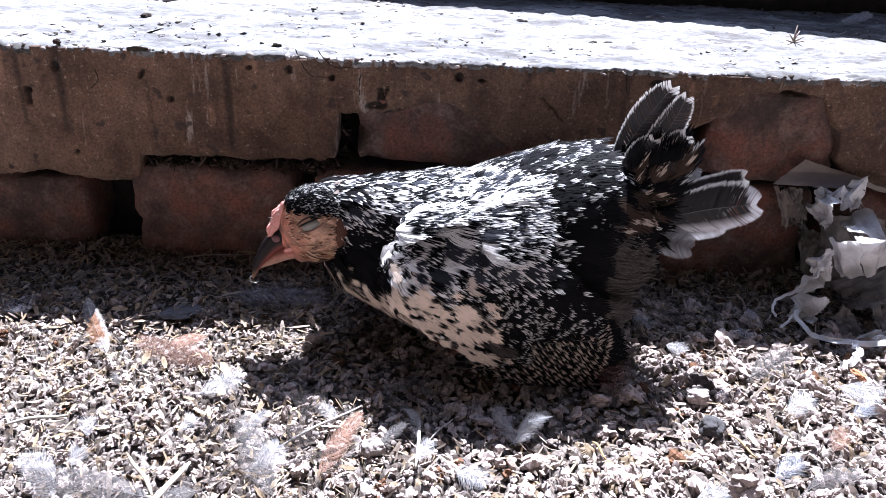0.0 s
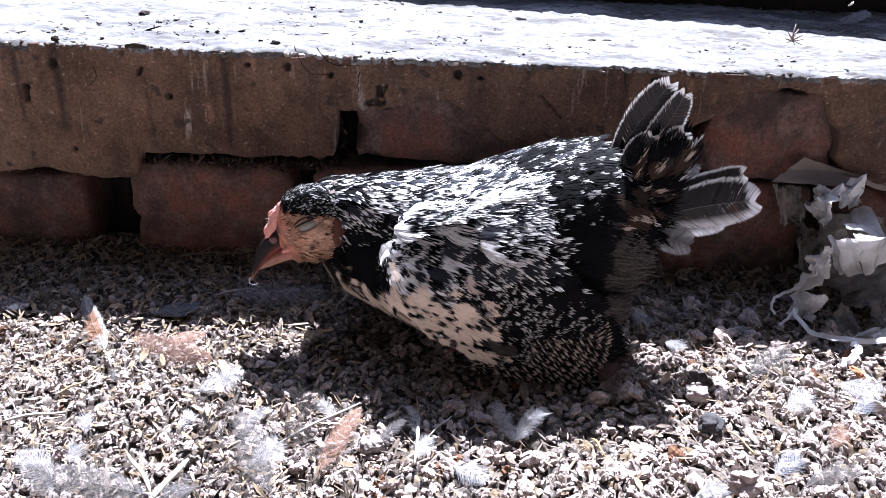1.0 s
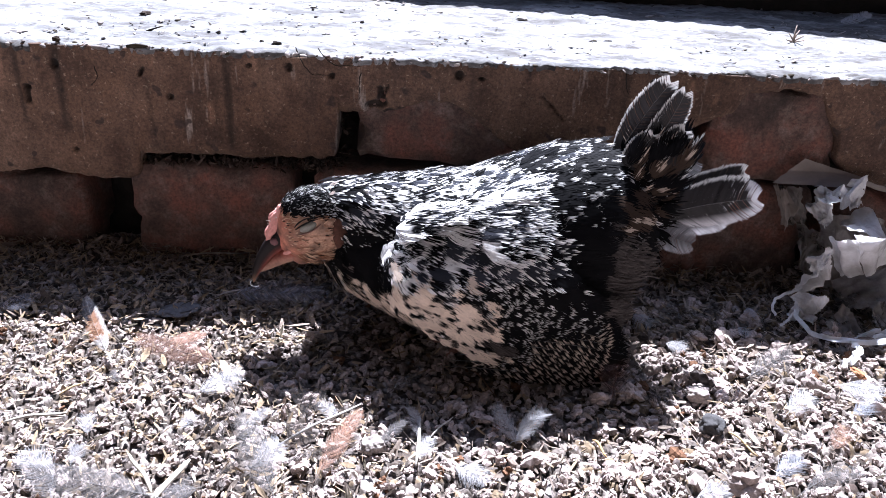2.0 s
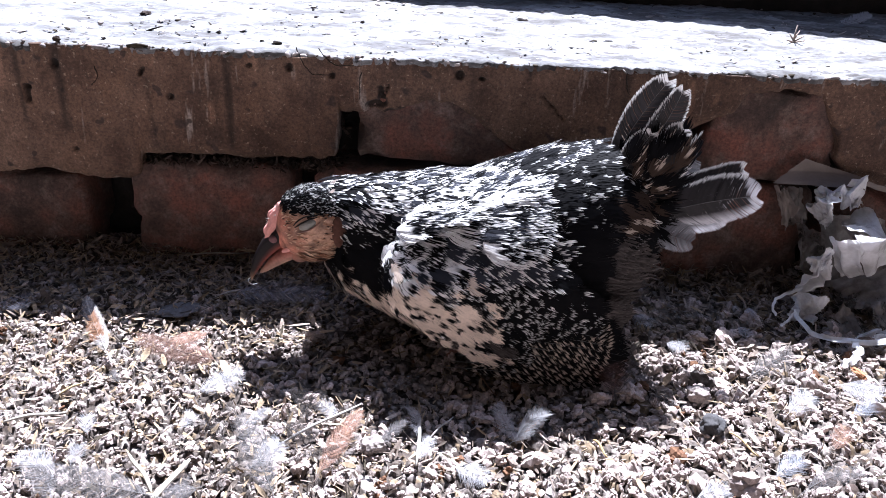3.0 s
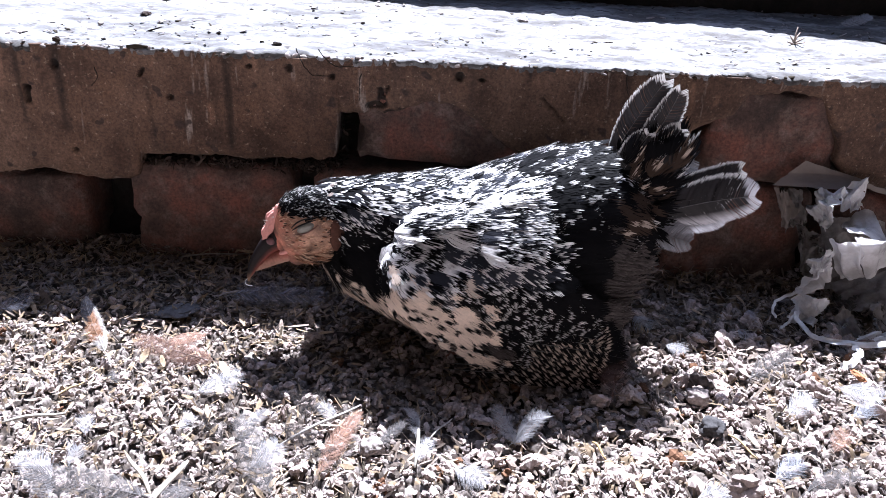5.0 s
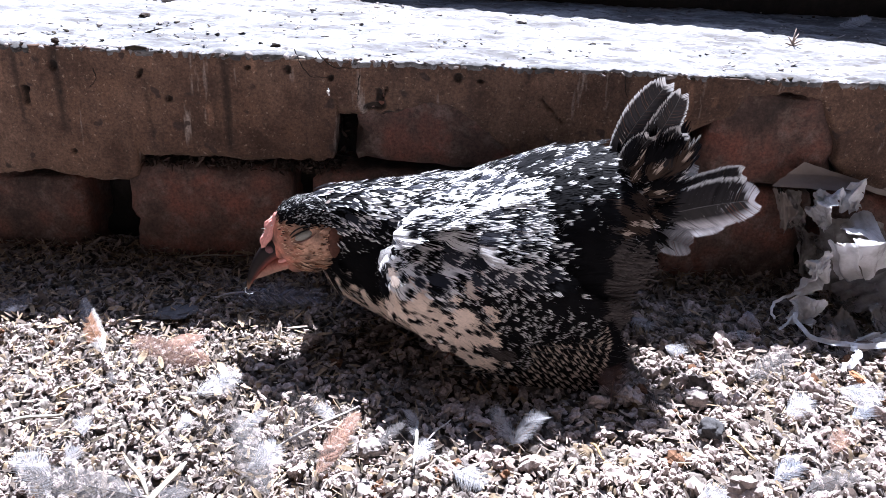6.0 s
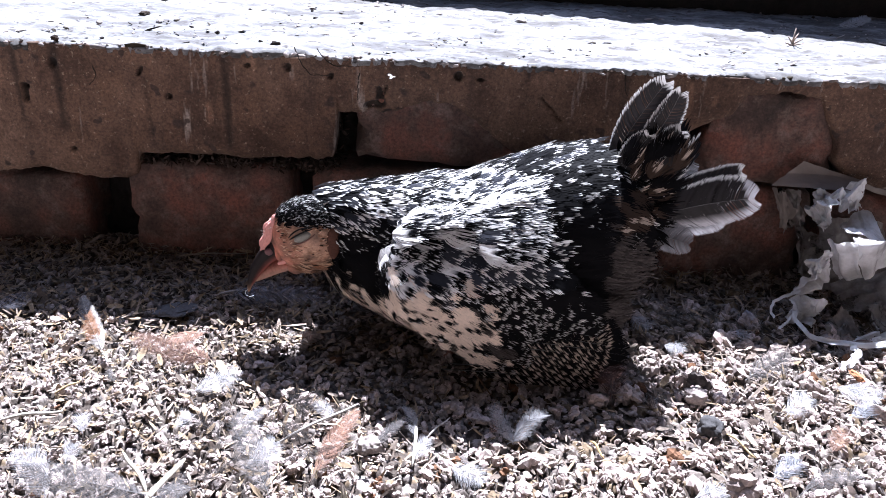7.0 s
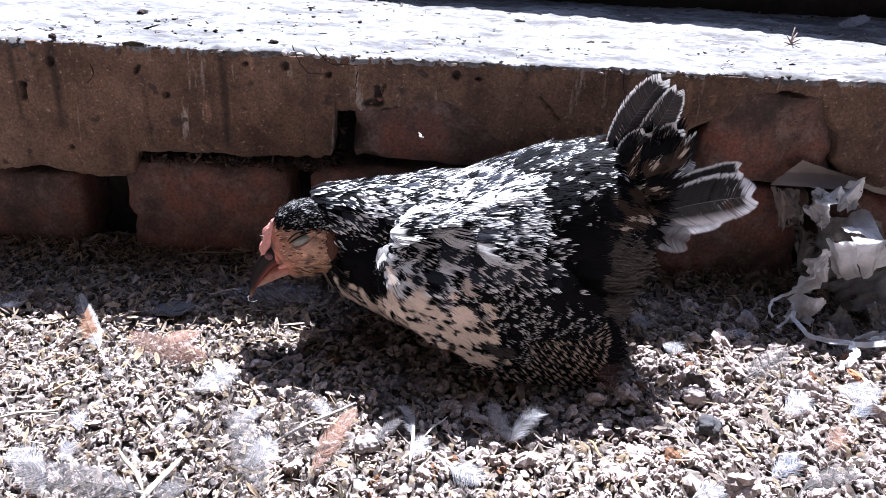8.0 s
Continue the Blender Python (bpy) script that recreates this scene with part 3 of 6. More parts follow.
def litter():
    pale, grey, gold, brown = np.array((0.40, 0.355, 0.335)), np.array((0.13, 0.115, 0.11)), np.array((0.36, 0.275, 0.185)), np.array((0.06, 0.05, 0.036))
    # pale clods: crumbs caked together
    def clod_field(n, mean, spread, templates, deep):
        at = litter_field(n, -0.30, 0.008, -0.35, 0.35)
        size = mean * np.exp(rng.normal(0.0, spread, n)) * np.interp(at[:, 0], [-0.12, 0.05], [0.78, 1.12])
        few = rng.random(n) < np.interp(at[:, 1], [-0.11, -0.06, -0.02], [1.0, 0.3, 0.1])
        at, size = at[few], size[few]
        n = len(at)
        at[:, 2] += deep * size + 0.0028 * rng.random(n)
        sizes = size[:, None] * np.stack([rng.uniform(0.85, 1.45, n), rng.uniform(0.8, 1.2, n), rng.uniform(0.55, 0.85, n)], 1)
        w = rng.random((n, 1)) ** 6
        tint = (pale * np.array((1.20, 1.13, 1.10)) * (1 - w) + grey * w) * rng.uniform(0.72, 1.08, (n, 1))
        tint = np.where(rng.random((n, 1)) < 0.035, (0.14, 0.075, 0.045), tint)
        return scatter(templates, at, random_turns(n, 0.6), sizes, tint, rng.integers(0, len(templates), n))

    def cluster(count, size, seed):
        """Crumbs stuck to one another."""
        V, F, n = [], [], 0
        for q in range(count):
            v, f = clod_templates(1, 1, seed + q)[0]
            d = rng.standard_normal(3)
            at = d / np.linalg.norm(d) * 0.34 * rng.random() ** 0.4 * (1, 1, 0.75)
            V.append(v * rng.uniform(0.7, 1.3) * size + at)
            F.append(f + n)
            n += len(v)
        return np.concatenate(V), np.concatenate(F)

    caked = [cluster(18, 0.44, 11.0 + 31 * k) for k in range(6)]
    broken = [cluster(5, 0.62, 301.0 + 9 * k) for k in range(10)]
    v1, f1, c1 = clod_field(1300, 0.0062, 0.35, caked, 0.12)
    v2, f2, c2 = clod_field(8500, 0.0031, 0.35, broken, 0.2)
    v, f, c = np.concatenate([v1, v2]), np.concatenate([f1, f2 + len(v1)]), np.concatenate([c1, c2])
    tagged(part_mesh("litter_clods", mesh_from("litter_clods", v, f, LITTER, c, smooth=False)), "pale crumbly clods of dry poultry litter on the ground", "litter", kind="stuff")
    # husks, flakes and shavings
    n = 25000
    at = litter_field(n, -0.30, 0.012, -0.35, 0.35)
    at[:, 2] += rng.uniform(0.001, 0.0062, n)
    keep = rng.random(n) < np.interp(at[:, 0], [-0.1, 0.06], [1.0, 0.7]) * np.interp(at[:, 1], [-0.13, -0.07], [0.45, 1.0])
    at, n = at[keep], int(keep.sum())
    length = rng.uniform(0.003, 0.0078, n) * np.where(rng.random(n) < 0.05, 1.9, 1.0)
    width = length * np.where(rng.random(n) < 0.15, rng.uniform(0.28, 0.42, n), rng.uniform(0.12, 0.25, n))
    sizes = np.stack([length, width, np.minimum(width, 0.0012) * 0.7], 1)
    near_left = 1 / (1 + np.exp((at[:, 0] + 0.02) * 30))
    r = rng.random(n)
    g = (r < 0.12 + 0.33 * near_left)[:, None]
    tint = np.where(g, gold * (0.6 + 0.6 * rng.random((n, 1))), np.array((0.33, 0.27, 0.225)) * (0.35 + 0.8 * rng.random((n, 1))))
    tint = np.where((rng.random(n) < 0.08)[:, None], brown, tint)
    v, f, c = scatter(husk_templates(6), at, random_turns(n, 0.45), sizes, tint, rng.integers(0, 6, n))
    tagged(part_mesh("litter_husks", mesh_from("litter_husks", v, f, LITTER, c, smooth=False)), "straw-coloured husks and wood shavings strewn on the ground", "litter", kind="stuff")
    # dark chaff lying in the open joints
    n = 900
    x = rng.uniform(-0.212, -0.07, n)
    at = np.stack([x, rng.uniform(-0.004, 0.03, n), np.where(x > -0.0745, rng.uniform(0.07, 0.104, n), rng.uniform(0.0655, 0.0705, n))], 1)
    length = rng.uniform(0.002, 0.006, n)
    v, f, c = scatter(husk_templates(6), at, random_turns(n, 0.6), np.stack([length, length * 0.35, length * 0.2], 1), np.array((0.07, 0.052, 0.043)) * rng.uniform(0.3, 1.6, (n, 1)), rng.integers(0, 6, n))
    tagged(part_mesh("joint_chaff", mesh_from("joint_chaff", v, f, LITTER, c, smooth=False)), "dark chaff and crumbs caught in the open brick joints", "litter", kind="stuff")
    # crumbs on the ledge
    n = 3200
    x, y = rng.uniform(-0.42, 0.48, n), 0.003 + 0.3 * rng.random(n) ** 1.2
    y[:700] = rng.normal(-0.004, 0.0016, 700)
    at = np.stack([x, y, np.full(n, LEDGE_Z - 0.0001)], 1)
    at[:700, 2] -= rng.uniform(0.001, 0.004, 700)
    size = 0.0008 * np.exp(rng.normal(0.2, 0.6, n))
    sizes = size[:, None] * np.array((1.7, 1.3, 0.16)) * (0.6 + 0.8 * rng.random((n, 3)))
    w = rng.random((n, 1))
    sizes[:700, 2] *= 4.0
    tint = np.where(w < 0.5, pale * 0.9, np.where(w < 0.78, pale * 0.5, brown * 0.8))
    v, f, c = scatter(clod_templates(1, 8, 3.0), at, random_turns(n, 0.3), sizes * 1.3, tint, rng.integers(0, 8, n))
    tagged(part_mesh("ledge_crumbs", mesh_from("ledge_crumbs", v, f, LITTER, c)), "crumbs and chips of litter on the dusty ledge", "litter", kind="stuff")


litter()


# ---- feathers ----
BLACK, WHITE, CREAM, GREY, UMBER = (np.array(c) for c in ((0.0035, 0.0035, 0.0046), (0.78, 0.77, 0.76), (0.74, 0.62, 0.52), (0.23, 0.20, 0.19), (0.16, 0.11, 0.085)))


ROWS = np.array([0.0, 0.36, 0.60, 0.78, 0.91, 1.0])


def fans(p, d, n, length, width, style, barbs=13, curl=0.25, spread=1.0, ruffle=0.1, stray=0.02):
    """Small body feathers, each a rounded vane whose barbs part at the tip. p, d, n: (N,3); style: (N,) index of marking."""
    N = len(p)
    d, n = unit(d - n * (d * n).sum(1, keepdims=True)), unit(n)
    side = np.cross(d, n)
    u = np.linspace(-1, 1, barbs)[None] + rng.normal(0, 0.4 / barbs, (N, barbs))
    jag = rng.normal(0, 0.055, (N, barbs))
    L, W = length[:, None], width[:, None]
    reach = L * (0.55 + 0.45 * np.sqrt(np.clip(1 - u ** 2, 0.02, 1))) * (1 + ruffle * rng.standard_normal((N, barbs)))
    lat = 0.5 * W * u * spread
    lift = rng.normal(0, stray, (N, barbs)) * L + rng.normal(0, 0.03, (N, 1)) * L
    latf = np.array([0.3, 0.78, 0.96, 1.02, 1.04, 1.05])
    half = np.array([0.6, 0.6, 0.6, 0.54, 0.34, 0.0]) * spread / max(barbs - 1, 1)
    V, C = [], []
    for k, s in enumerate(ROWS):
        a, lt = reach * s, lat * latf[k]
        h = L * (0.15 * s - curl * s ** 2) - 0.35 * lat ** 2 / np.maximum(W, 1e-5) + lift * s ** 2
        mid = p[:, None] + a[..., None] * d[:, None] + lt[..., None] * side[:, None] + h[..., None] * n[:, None]
        off = (half[k] * W * latf[k])[..., None] * side[:, None]
        col = marking(style, u + 0.8 * jag, s + jag * (0 < k < 5))
        if k < 5:
            V += [mid - off, mid + off]
            C += [col, col]
        else:
            V.append(mid)
            C.append(col)
    V, C = np.stack(V, 2), np.stack(C, 2)
    base = (np.arange(N * barbs) * 11)[:, None]
    q = np.concatenate([base + [2 * k, 2 * k + 1, 2 * k + 3, 2 * k + 2] for k in range(4)])
    t = base + [8, 9, 10]
    return V.reshape(-1, 3), [*q.tolist(), *t.tolist()], C.reshape(-1, 3)


def marking(style, u, s):
    """Pigment of a body feather across (u) and along (s)."""
    N, B = u.shape
    s = np.broadcast_to(s, (N, B))
    r = np.repeat(MARK_RANDOM[:N, None], B, 1)
    r2 = (r * 7.31) % 1
    e = rng.random((N, B))
    black, white, cream, grey, umber = (np.broadcast_to(c, (N, B, 3)) for c in (BLACK, WHITE, CREAM, GREY, UMBER))
    sel = style[:, None]
    au = np.abs(u + 0.25 * (r - 0.5))
    lean = u * np.where(r2 < 0.5, 1, -1)
    w = np.zeros((N, B))
    # 0 black; 1 slate edged with white; 2 white with a black drop; 4 black with a white fleck on one side; 10 barred
    w = np.where(sel == 0, (s > 0.95) * (r < 0.12) * 0.6, w)
    w = np.where(sel == 1, np.clip((s > 0.86) * 1.0 + (au > 0.66) * (s > 0.5), 0, 1) * (0.55 + 0.45 * (e < 0.85)), w)
    w = np.where(sel == 2, 1 - (au < 0.34 + 0.3 * r2) * (s > 0.55) * (s < 0.95), w)
    w = np.where(sel == 4, (s > 0.74) * (lean > 0.1) * (lean < 0.62) * (0.3 + 0.7 * r), w)
    w = np.where(sel == 7, (s > 0.7) * 0.5 * (e < 0.45), w)
    w = np.where(sel == 10, ((s > 0.72) & (s < 0.86)) * (au < 0.75) * (e < 0.8) * 0.6, w)
    w = np.clip(w, 0, 1)
    ink = np.where((sel == 1)[..., None], np.array((0.030, 0.032, 0.041)) * (0.5 + r[..., None]), black)
    out = ink * (1 - w)[..., None] + white * w[..., None]
    tick = ((au < 0.3 + 0.2 * r2) & (s > 0.5) & (r < 0.4))[..., None]
    out = np.where((sel == 3)[..., None], np.where(tick, black * 1.6, cream * (0.82 + 0.22 * r2[..., None] + 0.16 * e[..., None])), out)
    out = np.where((sel == 5)[..., None], grey * (0.16 + 0.32 * e[..., None]) * (0.4 + 0.6 * s)[..., None], out)
    streak = ((np.abs(u) < 0.35) & (s > 0.5) & (r < 0.6))[..., None]
    out = np.where((sel == 6)[..., None], np.where(streak, cream * 0.6, umber * 0.3), out)
    out = np.where((sel == 8)[..., None], np.where(r[..., None] < 0.55, cream * np.array((0.85, 0.70, 0.58)), np.array((0.30, 0.15, 0.09))) * (0.7 + 0.5 * e[..., None]), out)
    out = np.where((sel == 9)[..., None], np.array((0.7, 0.62, 0.58)) * (0.8 + 0.3 * e[..., None]), out)
    return out


MARK_RANDOM = rng.random(30000)


def vane(root, tip, normal, width, color, barbs=34, bow=0.06, bend=0.0, loose=0.05, gap=0.03, taper=0.6, quill=0.12, angle=0.55, thick=0.0045, split=False):
    """One long feather: a shaft with barbs on both sides. color(s, v, e) gives the pigment along s and across v."""
    root, tip = np.asarray(root, float), np.asarray(tip, float)
    L = np.linalg.norm(tip - root)
    d = (tip - root) / L
    n = np.asarray(normal, float)
    n = unit(n - d * (n @ d))
    side = np.cross(d, n)

    def spine(s):
        s = np.asarray(s, float)[..., None]
        return root + s * L * d + bow * L * 4 * s * (1 - s) * n + bend * L * 4 * s * (1 - s) * side

    verts, cols, faces, count = [], [], [], 0
    reach = (0.0, 0.45, 0.80, 0.93, 1.0)
    for sgn in (-1, 1):
        s0 = np.linspace(quill, 0.97, barbs) + rng.normal(0, 0.004, barbs)
        prof = np.sin(np.pi * np.clip((s0 - quill) / (1.0 - quill), 0.02, 0.985) ** taper) ** 0.55
        half = 0.5 * width * np.clip(prof, 0.06, 1) * (1 + loose * rng.standard_normal(barbs))
        fwd = angle * half * 1.5 + 0.02 * L
        keep = rng.random(barbs) > gap
        e = np.interp(np.arange(barbs), np.linspace(0, barbs, barbs // 3 + 2), rng.random(barbs // 3 + 2))
        wdt = 0.72 * L * (0.97 - quill) / barbs
        drop = rng.normal(0, loose, barbs) * half
        V, C = [], []
        for k, f in enumerate(reach):
            out = half * f
            at = spine(np.clip(s0, 0, 1)) + (fwd * f ** 1.4)[:, None] * d + (sgn * out)[:, None] * side + (-0.18 * out * f + drop * f)[:, None] * n
            wk = wdt * (1.0, 1.15, 1.05, 0.9, 0.0)[k] * (1.0 if loose < 0.2 else 0.85)
            col = np.array([color(a + fk / L, sgn * f, b) for a, b, fk in zip(s0, e, fwd * f)])
            V += [at - wk * d, at + wk * d][:2 if k < 4 else 1]
            C += [col, col][:2 if k < 4 else 1]
        v, c = np.stack(V, 1)[keep], np.stack(C, 1)[keep]
        b = (np.arange(len(v)) * 9)[:, None] + count
        faces += (b + [0, 1, 3, 2]).tolist() + (b + [2, 3, 5, 4]).tolist() + (b + [4, 5, 7, 6]).tolist() + (b + [6, 7, 8]).tolist()
        verts.append(v.reshape(-1, 3))
        cols.append(c.reshape(-1, 3))
        count += len(v) * 9
    # shaft
    vane_part = np.concatenate(verts), list(faces), np.concatenate(cols)
    ss = np.linspace(0, 0.98, 9)
    c = spine(ss) + 0.0001 * n
    r = (thick * width + 0.00016) * (1.15 - ss)
    ring = np.stack([c + r[:, None] * side, c + r[:, None] * n, c - r[:, None] * side, c - r[:, None] * n], 1)
    pale = np.repeat(np.array([color(a, 0.0, 0.5) for a in ss]) * 0.6 + 0.12, 4, 0)
    if split:
        return vane_part, (ring.reshape(-1, 3), grid_faces(9, 4, True).tolist(), pale)
    faces += (grid_faces(9, 4, True) + count).tolist()
    verts.append(ring.reshape(-1, 3))
    cols.append(pale)
    return np.concatenate(verts), faces, np.concatenate(cols)


def join(*sets):
    V, F, C, n = [], [], [], 0
    for v, f, c in sets:
        V.append(v)
        C.append(c)
        F += [[i + n for i in q] for q in f]
        n += len(v)
    return np.concatenate(V), F, np.concatenate(C)


# ---- the hen ----
hen = new("hen")
tagged(hen, "young black and white speckled hen dozing on the litter, eyes shut", "hen")
HEN_SIZE = 1.101
hen.matrix_basis = pose(0, -0.085, -0.0265) @ Matrix.Scale(HEN_SIZE, 4)
BODY_AT, HEAD_AT, NECK_AT, TAIL_AT = (0.0449, 0, 0.0578), (-0.0859, 0, 0.0794), (-0.0364, 0, 0.0739), (0.1344, 0, 0.1245)
# x, height of the axis, half height, half width
TRUNK = np.array([(-0.071, 0.0741, 0.0039, 0.0045), (-0.066, 0.0742, 0.0165, 0.0168), (-0.057, 0.0738, 0.0263, 0.0258), (-0.045, 0.0729, 0.0322, 0.0314),
                  (-0.0257, 0.0713, 0.0378, 0.0448), (0.0075, 0.0654, 0.0507, 0.0525), (0.03, 0.0693, 0.0553, 0.0538), (0.05, 0.0783, 0.0534, 0.0525),
                  (0.078, 0.0871, 0.0498, 0.0461), (0.096, 0.0858, 0.0414, 0.0358), (0.108, 0.0846, 0.0269, 0.0243), (0.114, 0.0842, 0.0056, 0.0064)])


def trunk(x, th, shrink=0.0):
    """A point of the trunk: th is 0 on the back, pi / 2 on the near flank."""
    zc, a, b = (np.interp(x, TRUNK[:, 0], TRUNK[:, k]) for k in (1, 2, 3))
    a, b = np.maximum(a - shrink, 0.001), np.maximum(b - shrink, 0.001)
    return np.stack([x + 0 * th, -b * np.sin(th), zc + a * np.cos(th)], -1)


def surface_frame(fn, a, b, h=1e-3):
    p = fn(a, b)
    ta, tb = fn(a + h, b) - fn(a - h, b), fn(a, b + h) - fn(a, b - h)
    return p, unit(ta), unit(tb), unit(np.cross(ta, tb))


def spaced(p, gap):
    """Indices of points that keep their distance from one another, as feathers do in their rows."""
    kept = []
    P = np.empty((0, 3))
    for i in range(len(p)):
        if len(kept) == 0 or ((P - p[i]) ** 2).sum(1).min() > gap[i] ** 2:
            kept.append(i)
            P = np.concatenate([P, p[i:i + 1]])
    return np.array(kept)


def plumage(name, sets, parent, at, label=""):
    v, f, c = join(*sets)
    return part_mesh(name, mesh_from(name, v - np.asarray(at), f, PLUME, c), parent, label)


def moving_part(name, me, at, label=""):
    ob = part_mesh(name, me, hen, label)
    ob.matrix_basis = pose(*at)
    return ob


def trunk_mesh():
    xs = np.linspace(TRUNK[0, 0], TRUNK[-1, 0], 46)
    th = np.linspace(0, 2 * np.pi, 40, endpoint=False)
    X, T = np.meshgrid(xs, th, indexing="ij")
    v = trunk(X.ravel(), T.ravel(), 0.0045) - np.array(BODY_AT)
    return mesh_from("body", v, grid_faces(46, 40, True), SKIN_DARK)


body = moving_part("body", trunk_mesh(), BODY_AT, "speckled body of the hen")


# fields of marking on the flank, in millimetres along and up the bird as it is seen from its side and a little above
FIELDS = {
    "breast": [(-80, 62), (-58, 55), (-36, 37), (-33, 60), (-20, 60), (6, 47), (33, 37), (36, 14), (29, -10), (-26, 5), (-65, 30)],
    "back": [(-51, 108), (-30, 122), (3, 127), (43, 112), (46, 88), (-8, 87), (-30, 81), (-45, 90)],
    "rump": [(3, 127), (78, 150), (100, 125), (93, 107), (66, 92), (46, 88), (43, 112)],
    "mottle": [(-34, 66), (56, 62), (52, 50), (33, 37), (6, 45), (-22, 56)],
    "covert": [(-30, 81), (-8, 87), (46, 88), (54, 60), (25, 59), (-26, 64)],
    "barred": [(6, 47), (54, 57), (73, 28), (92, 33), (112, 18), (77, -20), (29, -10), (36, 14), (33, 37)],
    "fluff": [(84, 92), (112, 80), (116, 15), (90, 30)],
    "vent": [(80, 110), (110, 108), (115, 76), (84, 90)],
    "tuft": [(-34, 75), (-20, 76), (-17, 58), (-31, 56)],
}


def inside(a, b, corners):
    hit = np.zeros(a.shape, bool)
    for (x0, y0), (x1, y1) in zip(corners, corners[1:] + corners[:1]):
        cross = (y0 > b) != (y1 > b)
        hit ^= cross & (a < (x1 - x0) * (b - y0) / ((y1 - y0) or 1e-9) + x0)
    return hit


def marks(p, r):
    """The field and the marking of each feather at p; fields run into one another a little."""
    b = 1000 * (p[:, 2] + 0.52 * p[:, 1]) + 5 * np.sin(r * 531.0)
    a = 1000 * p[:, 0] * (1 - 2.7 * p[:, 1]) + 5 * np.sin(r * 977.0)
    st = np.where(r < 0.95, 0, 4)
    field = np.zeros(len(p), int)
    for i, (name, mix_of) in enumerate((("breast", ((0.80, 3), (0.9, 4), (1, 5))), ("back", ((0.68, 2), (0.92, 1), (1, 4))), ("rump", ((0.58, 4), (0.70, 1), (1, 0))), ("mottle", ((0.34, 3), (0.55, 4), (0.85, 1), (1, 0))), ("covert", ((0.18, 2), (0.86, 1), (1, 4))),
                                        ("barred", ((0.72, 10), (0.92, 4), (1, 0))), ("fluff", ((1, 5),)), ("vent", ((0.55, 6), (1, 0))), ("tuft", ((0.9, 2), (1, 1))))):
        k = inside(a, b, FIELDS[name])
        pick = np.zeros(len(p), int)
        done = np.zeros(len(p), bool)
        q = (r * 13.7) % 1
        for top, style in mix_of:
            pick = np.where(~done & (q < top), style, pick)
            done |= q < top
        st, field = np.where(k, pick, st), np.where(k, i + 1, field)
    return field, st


def grow_body():
    n = 19000
    x = rng.uniform(-0.069, 0.110, n)
    th = rng.uniform(-1.7, 2.9, n)
    p, tx, tt, nn = surface_frame(trunk, x, th)
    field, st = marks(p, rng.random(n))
    L = np.array([0.0105, 0.0085, 0.0120, 0.0105, 0.0100, 0.0140, 0.0090, 0.0130, 0.0120, 0.0110])[field] * rng.uniform(0.85, 1.2, n)
    k = spaced(p, L * 0.38)
    x, th, p, tx, nn, st, L, field = x[k], th[k], p[k], tx[k], nn[k], st[k], L[k], field[k]
    nn = np.where(((p - np.array((0.03, 0, 0.075))) * nn).sum(1, keepdims=True) < 0, -nn, nn)
    d = tx + np.array((0, 0, -0.22)) + 0.12 * rng.standard_normal(p.shape)
    W = L * np.where(st == 5, 0.75, np.where(field == 1, 0.62, 0.72))
    sets = []
    for loose in (False, True):
        k = (st == 5) == loose
        sets.append(fans(p[k] - 0.0012 * nn[k], d[k], nn[k], L[k], W[k], st[k], 17, 0.07, 1.1, 0.25 if loose else 0.10, 0.1 if loose else 0.022))
    plumage("body_plumage", sets, body, BODY_AT)


grow_body()

WING_UP = np.array([(-0.033, 0.098), (-0.012, 0.116), (0.018, 0.124), (0.040, 0.118), (0.052, 0.092), (0.080, 0.066), (0.098, 0.053)])
WING_LOW = np.array([(-0.033, 0.090), (-0.026, 0.072), (-0.006, 0.052), (0.018, 0.037), (0.044, 0.026), (0.072, 0.026), (0.096, 0.040)])


def wing_surface(s, v):
    """s from shoulder to tip, v from the lower edge (0) to the upper (1), on the near side."""
    k = np.linspace(0, 1, 7)
    up = np.stack([np.interp(s, k, WING_UP[:, i]) for i in (0, 1)], -1)
    lo = np.stack([np.interp(s, k, WING_LOW[:, i]) for i in (0, 1)], -1)
    q = lo + (up - lo) * v[..., None]
    swell = np.sin(np.pi * np.clip(v * 0.8 + 0.1, 0, 1)) * np.sin(np.pi * np.clip(s * 0.85 + 0.1, 0, 1))
    zc, a, b = (np.interp(q[..., 0], TRUNK[:, 0], TRUNK[:, i]) for i in (1, 2, 3))
    q[..., 1] = np.minimum(q[..., 1], zc + 0.86 * a)
    over = np.clip((q[..., 1] - zc) / a, 0, 0.98)
    y = -(np.maximum(b * np.sqrt(1 - over ** 2), 0.012) + 0.0015 + 0.007 * swell)
    y = np.where(q[..., 0] > 0.06, np.minimum(y, -0.036), y)
    # the folded wing bulges: its upper coverts slope out to the wrist, and the flank hangs straight below
    z = q[..., 1]
    bulge = 0.0615 - 0.95 * np.clip(z - 0.084, 0, 1) - 0.13 * np.clip(0.084 - z, 0, 1)
    w = np.clip(s / 0.22, 0, 1) * np.clip((0.95 - s) / 0.35, 0, 1)
    w = w * w * (3 - 2 * w)
    y = np.minimum(y, -(w * bulge + (1 - w) * -y))
    return np.stack([q[..., 0], y, q[..., 1]], -1)


